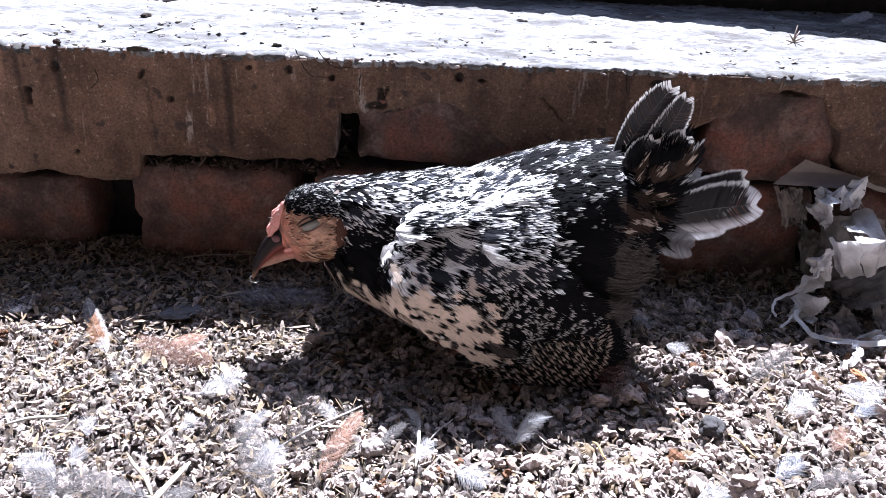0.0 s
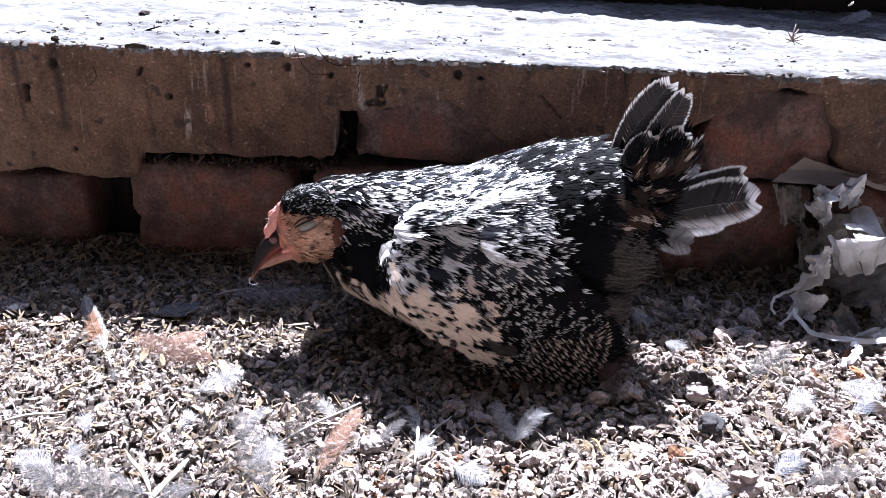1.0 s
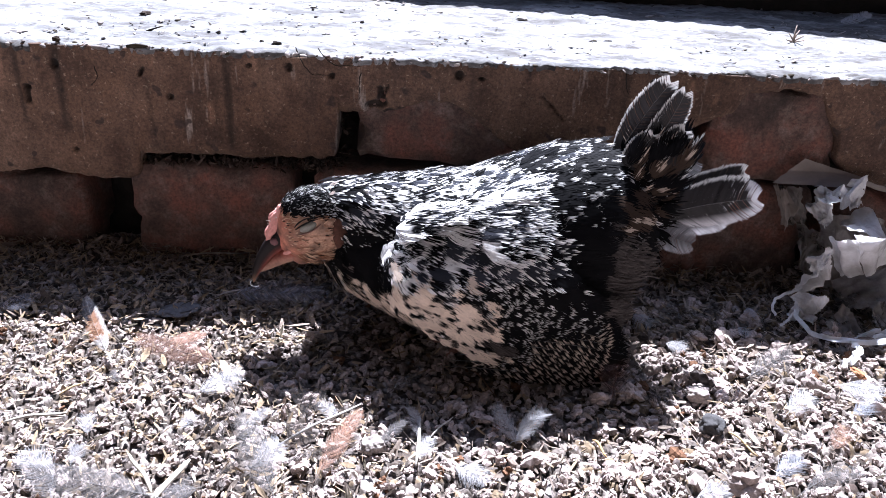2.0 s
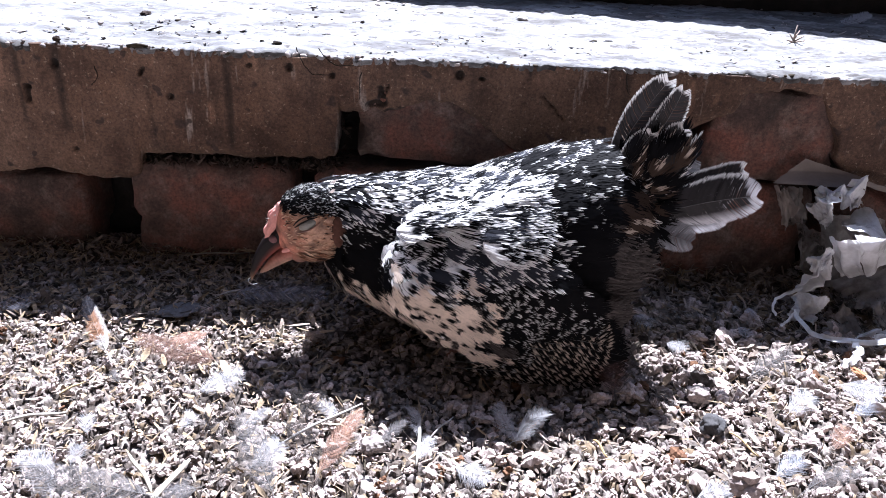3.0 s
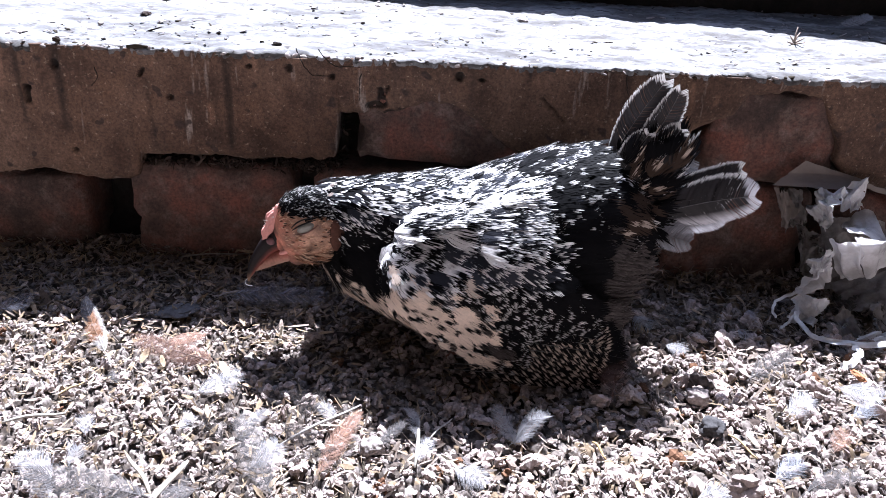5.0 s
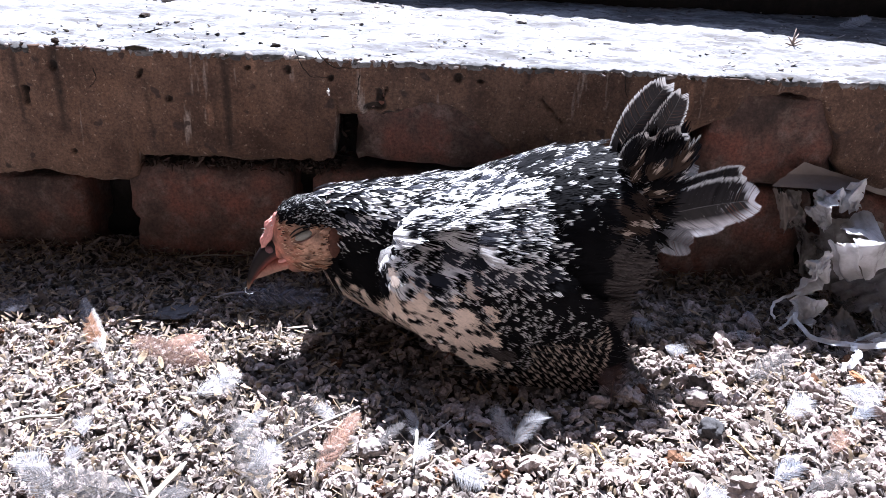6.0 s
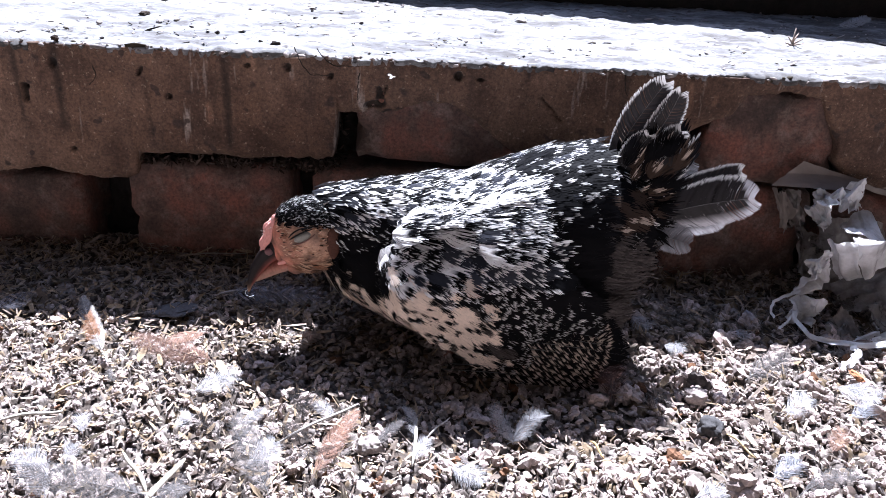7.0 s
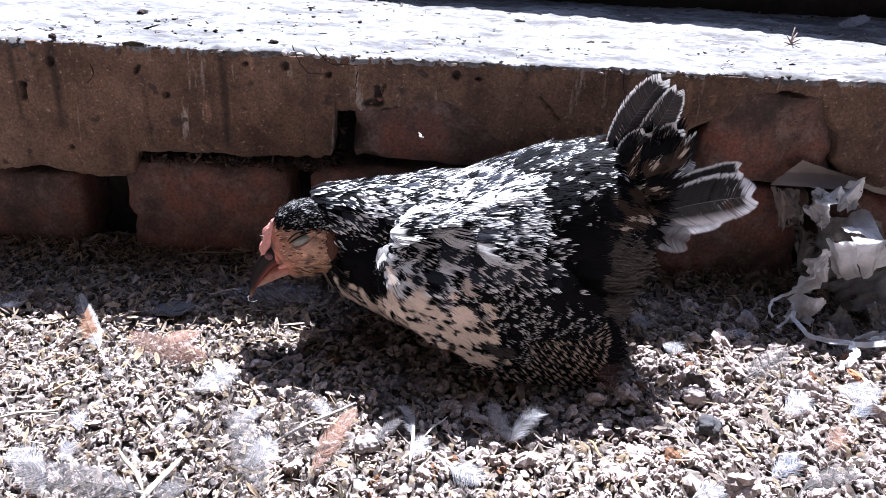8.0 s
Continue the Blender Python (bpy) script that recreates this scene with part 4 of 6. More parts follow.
def wing(name, mirror, label):
    S, V = np.meshgrid(np.linspace(0.09, 1, 30), np.linspace(0, 1 if mirror > 0 else 0.55, 16), indexing="ij")
    flip = np.array((1, mirror, 1 if mirror > 0 else 0.86))
    out = wing_surface(S.ravel(), V.ravel()) + np.array((0, 0.004, 0))
    inn = out + np.array((0, 0.006, 0))
    f = grid_faces(30, 16).tolist()
    f += [[i + 480 for i in q[::-1]] for q in f]
    ob = moving_part(name, mesh_from(name, np.concatenate([out, inn]) * flip - np.array(BODY_AT), f, SKIN_DARK), BODY_AT, label)
    n = 12000
    s, v = 0.08 + rng.random(n) * 0.85, rng.random(n) * (1 if mirror > 0 else 0.55)
    p, ts, tv, nn = surface_frame(wing_surface, s, v, 0.01)
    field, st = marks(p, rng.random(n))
    L = np.array([0.0110, 0.0085, 0.0130, 0.0110, 0.0105, 0.0165, 0.0088, 0.0130, 0.0120, 0.0110])[field] * rng.uniform(0.85, 1.2, n)
    free = (p[:, 0] < 0.040) | (p[:, 2] > 0.056)
    p, nn, L, st, field = p[free], nn[free], L[free], st[free], field[free]
    k = spaced(p, L * 0.42)
    p, nn, L, st, field = p[k], nn[k], L[k], st[k], field[k]
    n = len(p)
    out = unit(np.stack([0 * p[:, 0], p[:, 1], p[:, 2] - 0.065], 1))
    nn = np.where((nn * out).sum(1, keepdims=True) < 0, -nn, nn)
    nn = unit(nn + 0.35 * out)
    x = p[:, 0]
    d = unit(np.stack([np.full(n, 1.0), 0 * x, np.interp(x, [-0.03, 0.02, 0.06, 0.1], [-0.75, -0.5, -0.38, -0.1])], 1)) + 0.12 * rng.standard_normal((n, 3))
    fan = fans(p, d, nn, L, L * np.where(field == 1, 0.62, np.where(field == 5, 0.92, 0.8)), st, 21 if mirror > 0 else 7, 0.07, 1.1, 0.09, 0.02)
    fan[0][:] = fan[0] * flip
    # the shoulder feathers lie over the wing's upper edge and leave a dark groove below them
    n2 = 190
    s2, v2 = rng.uniform(0.10, 0.47, n2), rng.uniform(0.70, 1.0, n2)
    s2[:26], v2[:26] = rng.normal(0.12, 0.035, 26), rng.normal(0.42, 0.09, 26)
    p2, t1, t2, nn2 = surface_frame(wing_surface, s2, v2, 0.01)
    out2 = unit(np.stack([0 * p2[:, 0], p2[:, 1], p2[:, 2] - 0.065], 1))
    nn2 = unit(np.where((nn2 * out2).sum(1, keepdims=True) < 0, -nn2, nn2) + 0.35 * out2)
    tuft = np.arange(n2) < 26
    r2 = np.where(tuft, 0.5 * rng.random(n2), rng.random(n2))
    st2 = np.where(r2 < 0.5, 2, np.where(r2 < 0.9, 1, 4))
    d2 = np.where(tuft[:, None], (1.0, 0.0, -0.5), (1.0, -0.05, -0.12)) + np.where(tuft, 0.3, 0.1)[:, None] * rng.standard_normal((n2, 3))
    L2 = np.where(tuft, 0.010, 0.0180) * rng.uniform(0.85, 1.15, n2)
    over = fans(p2 + np.where(tuft, -0.0004, 0.0022 + 0.0012 * rng.random(n2))[:, None] * nn2, d2, nn2, L2, L2 * 0.72, st2, 25 if mirror > 0 else 7, 0.05, 1.1, 0.10, 0.025)
    over[0][:] = over[0] * flip
    plumage("covert_plumage", [fan], ob, BODY_AT)
    if mirror > 0:
        plumage("shoulder_plumage", [over], ob, BODY_AT, "white shoulder feathers with black drops")

    # flight feathers, one over another along the drooping edge
    def flight(sv, vv, e):
        bars = math.sin(sv * 95 + abs(vv) * 2.5 + 2.0 * e) > 0.66 and 0.3 < abs(vv)
        return CREAM * 0.65 if bars and sv < 0.86 else BLACK * 1.2

    for i in range(11):
        k = i / 10
        root = np.array((0.002 + 0.036 * k, -(0.0545 + 0.003 * math.sin(3 * k) - 0.002 * k), 0.031 + 0.042 * k))
        tip = np.array((0.086 + 0.012 * math.sin(2.6 * k + 0.3), -(0.053 - 0.006 * k), 0.0215 + 0.034 * k))
        vv, ff, cc = vane(root * flip, tip * flip, np.array((0, -1, 0.25)) * flip, 0.0105, flight, 110, 0.06 * 1, -0.04 * mirror, 0.04, 0.02, 0.9)
        part_mesh("flight_feather", mesh_from("flight_feather", vv - np.array(BODY_AT), ff, PLUME, cc), ob, "black flight feather barred with white")
    return ob


wing_near = wing("wing", 1, "drooping black wing spangled and barred with white")
wing_far = wing("wing", -1, "black and white wing, half hidden behind the body")

# neck
NECK_A, NECK_B = np.array((-0.028, 0, 0.086)), np.array((-0.068, 0, 0.0895))


def neck_surface(s, th):
    c = NECK_A + (NECK_B - NECK_A) * s[..., None]
    ra = 0.0275 - 0.0078 * s
    rb = 0.028 - 0.0125 * s
    return c + np.stack([0 * s, -rb * np.sin(th), ra * np.cos(th)], -1)


def grow_neck():
    S, T = np.meshgrid(np.linspace(0, 1, 14), np.linspace(0, 2 * np.pi, 28, endpoint=False), indexing="ij")
    c = NECK_A + (NECK_B - NECK_A) * 0.5
    v = neck_surface(S.ravel(), T.ravel())
    v = v + (c - v) * np.array((0, 0.16, 0.16))
    ob = moving_part("neck", mesh_from("neck", v - np.array(NECK_AT), grid_faces(14, 28, True), SKIN_DARK), NECK_AT, "short ruffled neck")
    n = 5500
    s, th = rng.uniform(-0.55, 1.05, n), rng.uniform(-1.8, 2.9, n)
    k = spaced(neck_surface(s, th), np.full(n, 0.0034))
    s, th = s[k], th[k]
    n = len(s)
    p, ts, tt, nn = surface_frame(neck_surface, s, th)
    ax = NECK_A + (NECK_B - NECK_A) * np.clip(s, 0, 1)[:, None]
    nn = np.where(((p - ax) * nn).sum(1, keepdims=True) < 0, -nn, nn)
    r = rng.random(n)
    z = p[:, 2]
    st = np.where(z > 0.090, np.where(r < 0.3, 1, np.where(r < 0.75, 4, 0)), np.where(r < 0.87, 0, 4))
    st = np.where((z > 0.102) & (p[:, 0] > -0.045), np.where(r < 0.35, 2, np.where(r < 0.6, 1, 4)), st)
    st = np.where(z < 0.073, 3, st)
    d = np.stack([np.full(n, 1.0), 0 * z, np.full(n, -0.35)], 1) + 0.2 * rng.standard_normal((n, 3))
    L = rng.uniform(0.009, 0.014, n)
    plumage("neck_hackle", [fans(p - 0.001 * nn, d, nn, L, L * 0.42, st, 9, 0.07, 1.1, 0.14)], ob, NECK_AT)
    return ob


neck = grow_neck()

# head
SKULL = np.array((-0.0735, 0, 0.0858))
SKULL_AXES = np.array((0.0218, 0.0142, 0.0208))
NOD = Euler((0, radians(-22), 0)).to_matrix()
NOD_N = np.array(NOD)


def skull_point(lat, lon):
    """lat from the beak (0) to the nape (pi), lon 0 on the crown, pi / 2 on the near cheek."""
    p = np.stack([-np.cos(lat), -np.sin(lat) * np.sin(lon), np.sin(lat) * np.cos(lon)], -1) * SKULL_AXES
    return SKULL + p @ NOD_N.T


def face_tint(co):
    p = np.array(co) + np.array(HEAD_AT)
    k = noise.fractal(Vector(p) * 300, 1.0, 2.0, 4)
    k2 = noise.noise(Vector(p) * 160)
    skin = np.array((0.44, 0.15, 0.095)) * (1 + 0.9 * k)
    pale = np.array((0.46, 0.27, 0.18)) * (1 + 0.9 * k)
    skin = skin * (0.6 if p[0] < -0.0915 else 1.0)
    m = min(1.0, max(0.0, 0.5 + (p[0] + 0.083) * 60 + (p[2] - 0.082) * 20 + 0.5 * k2))
    c = skin * (1 - m) + pale * m
    c = c * (0.3 if k2 > 0.3 else 0.65 if k2 > 0.1 else 1.0)
    crown = p[2] - 0.0985 - 0.02 * (p[0] + 0.08) + 0.003 * k2
    if crown > 0 or p[0] > -0.0535 + 0.002 * k2:
        c = BLACK * 1.5
    return np.clip(c, 0.006, 1)


head = moving_part("head", blob_mesh("head", SKULL - np.array(HEAD_AT), SKULL_AXES * 0.97, FACE, 2, 0.03, face_tint, 4, NOD), HEAD_AT, "dozing head with bare orange-pink face")


part_mesh("lores", blob_mesh("lores", Vector((-0.0868, 0, 0.0800)) - Vector(HEAD_AT), (0.0078, 0.0088, 0.0098), FACE, 6, 0.08, face_tint, 3), head, "reddish bare skin at the base of the beak")


def grow_head():
    n = 5200
    lat, lon = rng.uniform(0.35, 2.9, n), rng.uniform(-1.9, 2.7, n)
    order = np.argsort(-lat)
    lat, lon = lat[order], lon[order]
    p, t1, t2, nn = surface_frame(skull_point, lat, lon)
    nn = np.where(((p - SKULL) * nn).sum(1, keepdims=True) < 0, -nn, nn)
    crown = (p[:, 2] + rng.normal(0, 0.0018, n) > 0.0985 + 0.02 * (p[:, 0] + 0.08)) | (p[:, 0] + rng.normal(0, 0.0020, n) > -0.0560)
    eye_gap = np.hypot(p[:, 0] + 0.0745, (p[:, 2] - 0.0912) * 1.5) > 0.0075
    lores = p[:, 0] + 0.35 * (p[:, 2] - 0.085) > -0.0865
    r = rng.random(n)
    keep = crown | (eye_gap & lores & (r < 0.33))
    p, t1, nn, crown, r = p[keep], t1[keep], nn[keep], crown[keep], r[keep]
    st = np.where(crown, np.where(r < 0.6, 7, 0), np.where(r < 0.055, 0, 8))
    d = t1 + np.array((0.2, 0, -0.25)) + 0.25 * rng.standard_normal(p.shape)
    jaw = (~crown) & ((p[:, 2] < 0.0755) | (p[:, 0] > -0.0610))
    d = np.where(jaw[:, None], d + np.array((0.35, -0.15, -0.55)), d)
    L = np.where(crown, 0.0052, np.where(jaw, 0.0046, 0.0021)) * rng.uniform(0.7, 1.3, len(p))
    plumage("crown_plumage", [fans(p, d, nn, L, L * np.where(crown, 0.42, 0.2), st, 6, 0.1, 1.1, 0.25, 0.05)], head, HEAD_AT)
    # a tuft on the nape stands up, and pale bristles before the comb
    q = np.array([(-0.0655, 0.0, 0.1065)] * 6) + 0.002 * rng.standard_normal((6, 3))
    dq = np.array([(0.25, 0, 0.9)] * 6) + 0.3 * rng.standard_normal((6, 3))
    up = rng.random(60)
    q2 = np.stack([-0.0985 + 0.0090 * up + rng.normal(0, 0.0012, 60), rng.uniform(-0.006, 0.005, 60), 0.0800 + 0.0175 * up], 1)
    d2 = np.array([(-0.75, -0.2, 0.5)] * 60) + 0.35 * rng.standard_normal((60, 3))
    flat = (0.1, -1.0, 0.2)
    lq, l2 = np.array((0.0055, 0.0045, 0.003, 0.0025, 0.002, 0.002)), rng.uniform(0.0010, 0.0022, 60)
    plumage("nape_tuft", [fans(q, dq, np.tile(flat, (6, 1)), lq, lq * 0.16, np.full(6, 9), 4, 0.1, 1.3, 0.25, 0.1)], head, HEAD_AT, "pale tuft standing up on the nape")
    plumage("bristles", [fans(q2, d2, np.tile(flat, (60, 1)), l2, l2 * 0.25, np.full(60, 9), 4, 0.1, 1.3, 0.25, 0.1)], head, HEAD_AT, "short white bristles before the comb")


grow_head()


def mandible(name, top, foot, wid, tint, label):
    """A horny mandible lofted between its upper and its lower line."""
    sides, steps = 18, 25
    k = np.linspace(0, len(top) - 1, steps)

    def line(rows):
        q = np.stack([np.interp(k, range(len(rows)), [row[i] for row in rows]) for i in (0, 1)], 1)
        for _ in range(2):
            q[1:-1] = (q[:-2] + 2 * q[1:-1] + q[2:]) / 4
        return q

    t, f = line(top), line(foot)
    w = np.interp(k, range(len(wid)), wid)
    ang = np.linspace(0, 2 * np.pi, sides, endpoint=False)
    blend = 0.5 + 0.5 * np.sin(ang)
    xz = f[:, None] + (t - f)[:, None] * blend[None, :, None]
    y = w[:, None] * np.sign(np.cos(ang)) * np.abs(np.cos(ang)) ** 0.8
    v = np.stack([xz[..., 0], y, xz[..., 1]], -1)
    faces = grid_faces(steps, sides, True).tolist() + [list(range(sides)), list(range((steps - 1) * sides, steps * sides))]
    c = np.array([[tint(i / (steps - 1), b) for b in blend] for i in range(steps)])
    return part_mesh(name, mesh_from(name, v.reshape(-1, 3) - np.array(HEAD_AT), faces, BEAK, c.reshape(-1, 3)), head, label)


def horn(s, h):
    """Dark over the culmen, flesh-pink along the gape, pale at the tip."""
    dark, pink, tip = np.array((0.009, 0.006, 0.007)), np.array((0.24, 0.07, 0.055)), np.array((0.33, 0.20, 0.13))
    m = np.clip((0.42 - h) * 3.5, 0, 1)
    c = dark * (1 - m) + pink * m
    k = np.clip((s - 0.74) * 4, 0, 1)
    return c * (1 - k) + tip * k


def jaw(s, h):
    red, horny = np.array((0.40, 0.10, 0.075)), np.array((0.34, 0.20, 0.15))
    m = np.clip(h * 1.6 - 0.4, 0, 1) * (1 - s)
    return horny * (1 - m) + red * m


mandible("upper_beak", [(-0.0925, 0.0855), (-0.0982, 0.0802), (-0.1027, 0.0740), (-0.1062, 0.0672), (-0.1086, 0.0604), (-0.1096, 0.0548), (-0.1095, 0.0508)],
         [(-0.0835, 0.0752), (-0.0885, 0.0735), (-0.0930, 0.0706), (-0.0976, 0.0664), (-0.1020, 0.0612), (-0.1062, 0.0555), (-0.1088, 0.0508)],
         [0.0080, 0.0072, 0.0062, 0.0051, 0.0039, 0.0025, 0.0006], horn, "hooked dark horn beak paling to its tip")
lower_beak = mandible("lower_beak", [(-0.0800, 0.0752), (-0.0885, 0.0729), (-0.0930, 0.0699), (-0.0976, 0.0657), (-0.1016, 0.0610), (-0.1048, 0.0570)],
                      [(-0.0800, 0.0675), (-0.0885, 0.0640), (-0.0925, 0.0617), (-0.0965, 0.0594), (-0.1005, 0.0571), (-0.1042, 0.0554)],
                      [0.0072, 0.0062, 0.0051, 0.0039, 0.0026, 0.0008], jaw, "pinkish lower beak that parts and shuts")
part_mesh("wisp", tube_mesh("wisp", np.array([(-0.1090, -0.001, 0.0530), (-0.1108, -0.001, 0.0515), (-0.1106, -0.001, 0.0492), (-0.1085, -0.001, 0.0482), (-0.1062, -0.001, 0.0490)]) - np.array(HEAD_AT), 0.0001, FILM, 5), head, "pale wisp stuck to the tip of the beak")
part_mesh("throat", blob_mesh("throat", Vector((-0.0790, 0, 0.0705)) - Vector(HEAD_AT), (0.0088, 0.0082, 0.0062), FACE, 9, 0.12, face_tint, 3, Euler((0, radians(-20), 0)).to_matrix()), head, "bare pinkish throat under the beak")
part_mesh("gape", blob_mesh("gape", Vector((-0.0862, -0.0062, 0.0738)) - Vector(HEAD_AT), (0.0046, 0.0022, 0.0016), COMB, 6, 0.1, None, 3, Euler((0, radians(-28), 0)).to_matrix()), head, "pink corner of the mouth")


def comb_part():
    """A low fleshy ridge up the forehead, with a knobbed crest."""
    bm = bmesh.new()
    bmesh.ops.create_icosphere(bm, subdivisions=4, radius=1)
    turn = Euler((0, radians(24), 0)).to_matrix()
    for v in bm.verts:
        k = 1 + 0.22 * noise.fractal(v.co * 2.4, 1.0, 2.0, 3)
        crest = 1 + 0.3 * math.sin(v.co.z * 7.5) * max(0.0, -v.co.x)
        v.co = turn @ Vector((v.co.x * 0.0036 * k * crest, v.co.y * 0.0034 * k, v.co.z * 0.0112 * k)) + Vector((-0.0938, -0.0028, 0.0880)) - Vector(HEAD_AT)
    part("comb", bm, COMB, head, "small pink comb")


comb_part()
part_mesh("eyelid", blob_mesh("eyelid", Vector((-0.0745, -0.0122, 0.0908)) - Vector(HEAD_AT), (0.0050, 0.0024, 0.0025), LID, 5, 0.04, None, 3, Euler((0, radians(-28), 0)).to_matrix()), head, "pale grey closed eyelid")
for off, size, mat in ((0.0025, 0.00045, SKIN_DARK), (0.0047, 0.0004, SKIN_DARK), (-0.0026, 0.0004, SHANK)):
    # the lid's folds run with it, rising towards the nape
    k = np.linspace(-1.1, 1.1, 7)
    bow = off * (1 - 0.35 * k ** 2)
    fold = np.stack([-0.0745 + 0.0062 * 0.88 * k - 0.47 * bow, -0.0142 + 0.0010 * k ** 2 + 0.10 * np.abs(bow), 0.0910 + 0.0062 * 0.47 * k + 0.88 * bow], 1)
    part_mesh("eye_rim", tube_mesh("eye_rim", fold - np.array(HEAD_AT), [0.5 * size, 0.9 * size, size, size, size, 0.9 * size, 0.4 * size], mat), head, "dark fold of the lid" if mat is SKIN_DARK else "")
EAR = mat_plain("rust_brown_ear", (0.085, 0.036, 0.024), 0.8, 0.5, 700, 0.2, 0.0004)
part_mesh("ear_patch", blob_mesh("ear_patch", Vector((-0.0592, -0.0096, 0.0862)) - Vector(HEAD_AT), (0.0042, 0.0032, 0.0085), EAR, 8, 0.15), head, "brown-red ear patch")
part_mesh("nostril", blob_mesh("nostril", Vector((-0.0938, -0.0062, 0.0788)) - Vector(HEAD_AT), (0.0030, 0.0016, 0.0022), BEAK, 3, 0.1, lambda c: (0.15, 0.075, 0.08), 2), head, "swollen purplish cere over the nostril")


# tail
def grow_tail():
    root = np.array((0.094, 0, 0.112))
    ob = moving_part("tail", blob_mesh("tail", root - np.array(TAIL_AT), (0.020, 0.014, 0.022), SKIN_DARK, 4, 0.1, None, 3), TAIL_AT, "raised fanned tail of black feathers edged white")

    def quill(sv, vv, e):
        rim = abs(vv) > 0.9 and sv > 0.5
        return WHITE * 0.8 if rim or (sv > 0.97) else np.array((0.016, 0.014, 0.0155)) * (0.7 + 0.7 * e)

    def pale_edge(sv, vv, e):
        return WHITE * 0.9 if vv < -0.9 or sv > 0.95 else quill(sv, vv, e)

    def pale_foot(sv, vv, e):
        return np.array((0.62, 0.62, 0.66)) * (0.7 + 0.3 * e) if vv > 0.75 or sv > 0.93 else quill(sv, vv, e)

    def downy(sv, vv, e):
        return np.array((0.30, 0.30, 0.33)) * (0.5 + 0.5 * e) * (0.4 + 0.6 * abs(vv))

    # root, tip, width, pigment, sideways bend
    fan = [((0.083, 0.004, 0.118), (0.1085, 0.002, 0.1725), 0.0180, pale_edge, -0.05), ((0.088, 0.000, 0.116), (0.1150, -0.002, 0.1690), 0.0160, quill, 0.04),
           ((0.090, -0.004, 0.114), (0.1175, -0.006, 0.1500), 0.0180, quill, 0.04), ((0.086, -0.007, 0.112), (0.1010, -0.010, 0.1480), 0.0150, quill, -0.05),
           ((0.092, -0.008, 0.112), (0.1195, -0.010, 0.1385), 0.0150, pale_edge, 0.05),
           ((0.096, 0.004, 0.112), (0.1310, 0.006, 0.1295), 0.0170, downy, 0.03), ((0.098, 0.0, 0.108), (0.1560, 0.002, 0.1270), 0.0200, quill, 0.07),
           ((0.100, -0.003, 0.104), (0.1500, -0.004, 0.1195), 0.0190, quill, 0.05), ((0.099, -0.006, 0.096), (0.1625, -0.008, 0.1155), 0.0265, pale_foot, -0.05),
           ((0.100, -0.002, 0.092), (0.1500, 0.000, 0.1010), 0.0240, pale_foot, -0.06), ((0.098, -0.010, 0.093), (0.1310, -0.013, 0.0890), 0.0165, downy, -0.05),
           ((0.098, 0.006, 0.098), (0.1380, 0.010, 0.0930), 0.0180, quill, -0.04)]
    for a, b, w, c, bend in fan:
        vv, ff, cc = vane(a, b, (0.1, -1, 0.25), w, c, 150, 0.05, bend, 0.03, 0.015, 1.2, 0.03, 0.42)
        part_mesh("tail_feather", mesh_from("tail_feather", vv - np.array(TAIL_AT), ff, THIN_VANE, cc), ob, "black tail feather with white edge")
    n = 420
    p = root + np.stack([rng.uniform(-0.014, 0.016, n), rng.uniform(-0.016, 0.01, n), rng.uniform(-0.024, 0.026, n)], 1)
    up = np.clip((p[:, 2] - 0.112) / 0.02, -1, 1)
    p[:, 0] += 0.010 * np.clip(up, 0, 1)
    d = np.stack([1 - 0.5 * np.abs(up), 0 * up, 0.25 + 1.1 * up], 1) + 0.2 * rng.standard_normal((n, 3))
    r = rng.random(n)
    L = rng.uniform(0.008, 0.014, n)
    plumage("tail_plumage", [fans(p, d, np.tile((-0.1, -1.0, 0.25), (n, 1)), L, L * 0.5, np.where(r < 0.22, 6, np.where(r < 0.85, 0, 4)), 13, 0.1, 1.2, 0.2, 0.05)], ob, TAIL_AT)
    return ob


tail = grow_tail()


def leg(y, x, label):
    lo = new("leg")
    lo.parent = hen
    tagged(lo, label)
    path = [(x + 0.012, y, 0.058), (x + 0.006, y, 0.048), (x + 0.001, y, 0.038), (x, y, 0.030)]
    part_mesh("shank", tube_mesh("shank", path, [0.0055, 0.0036, 0.003, 0.0034], SHANK, 8), lo)
    for a, ln in ((180, 0.026), (145, 0.022), (215, 0.022), (10, 0.012)):
        ca, sa = math.cos(radians(a)), math.sin(radians(a))
        toe = [(x, y, 0.0305), (x + ca * ln * 0.4, y + sa * ln * 0.4, 0.0308), (x + ca * ln * 0.8, y + sa * ln * 0.8, 0.0285), (x + ca * ln, y + sa * ln, 0.027)]
        part_mesh("toe", tube_mesh("toe", toe, [0.003, 0.0024, 0.002, 0.0006], SHANK, 7), lo)


leg(-0.026, 0.022, "scaly reddish leg folded under the body")
leg(0.020, 0.02, "scaly reddish leg folded under the body")


# ---- loose feathers, straws and torn plastic on the litter ----
FEATHERS = "moulted feathers on the litter"


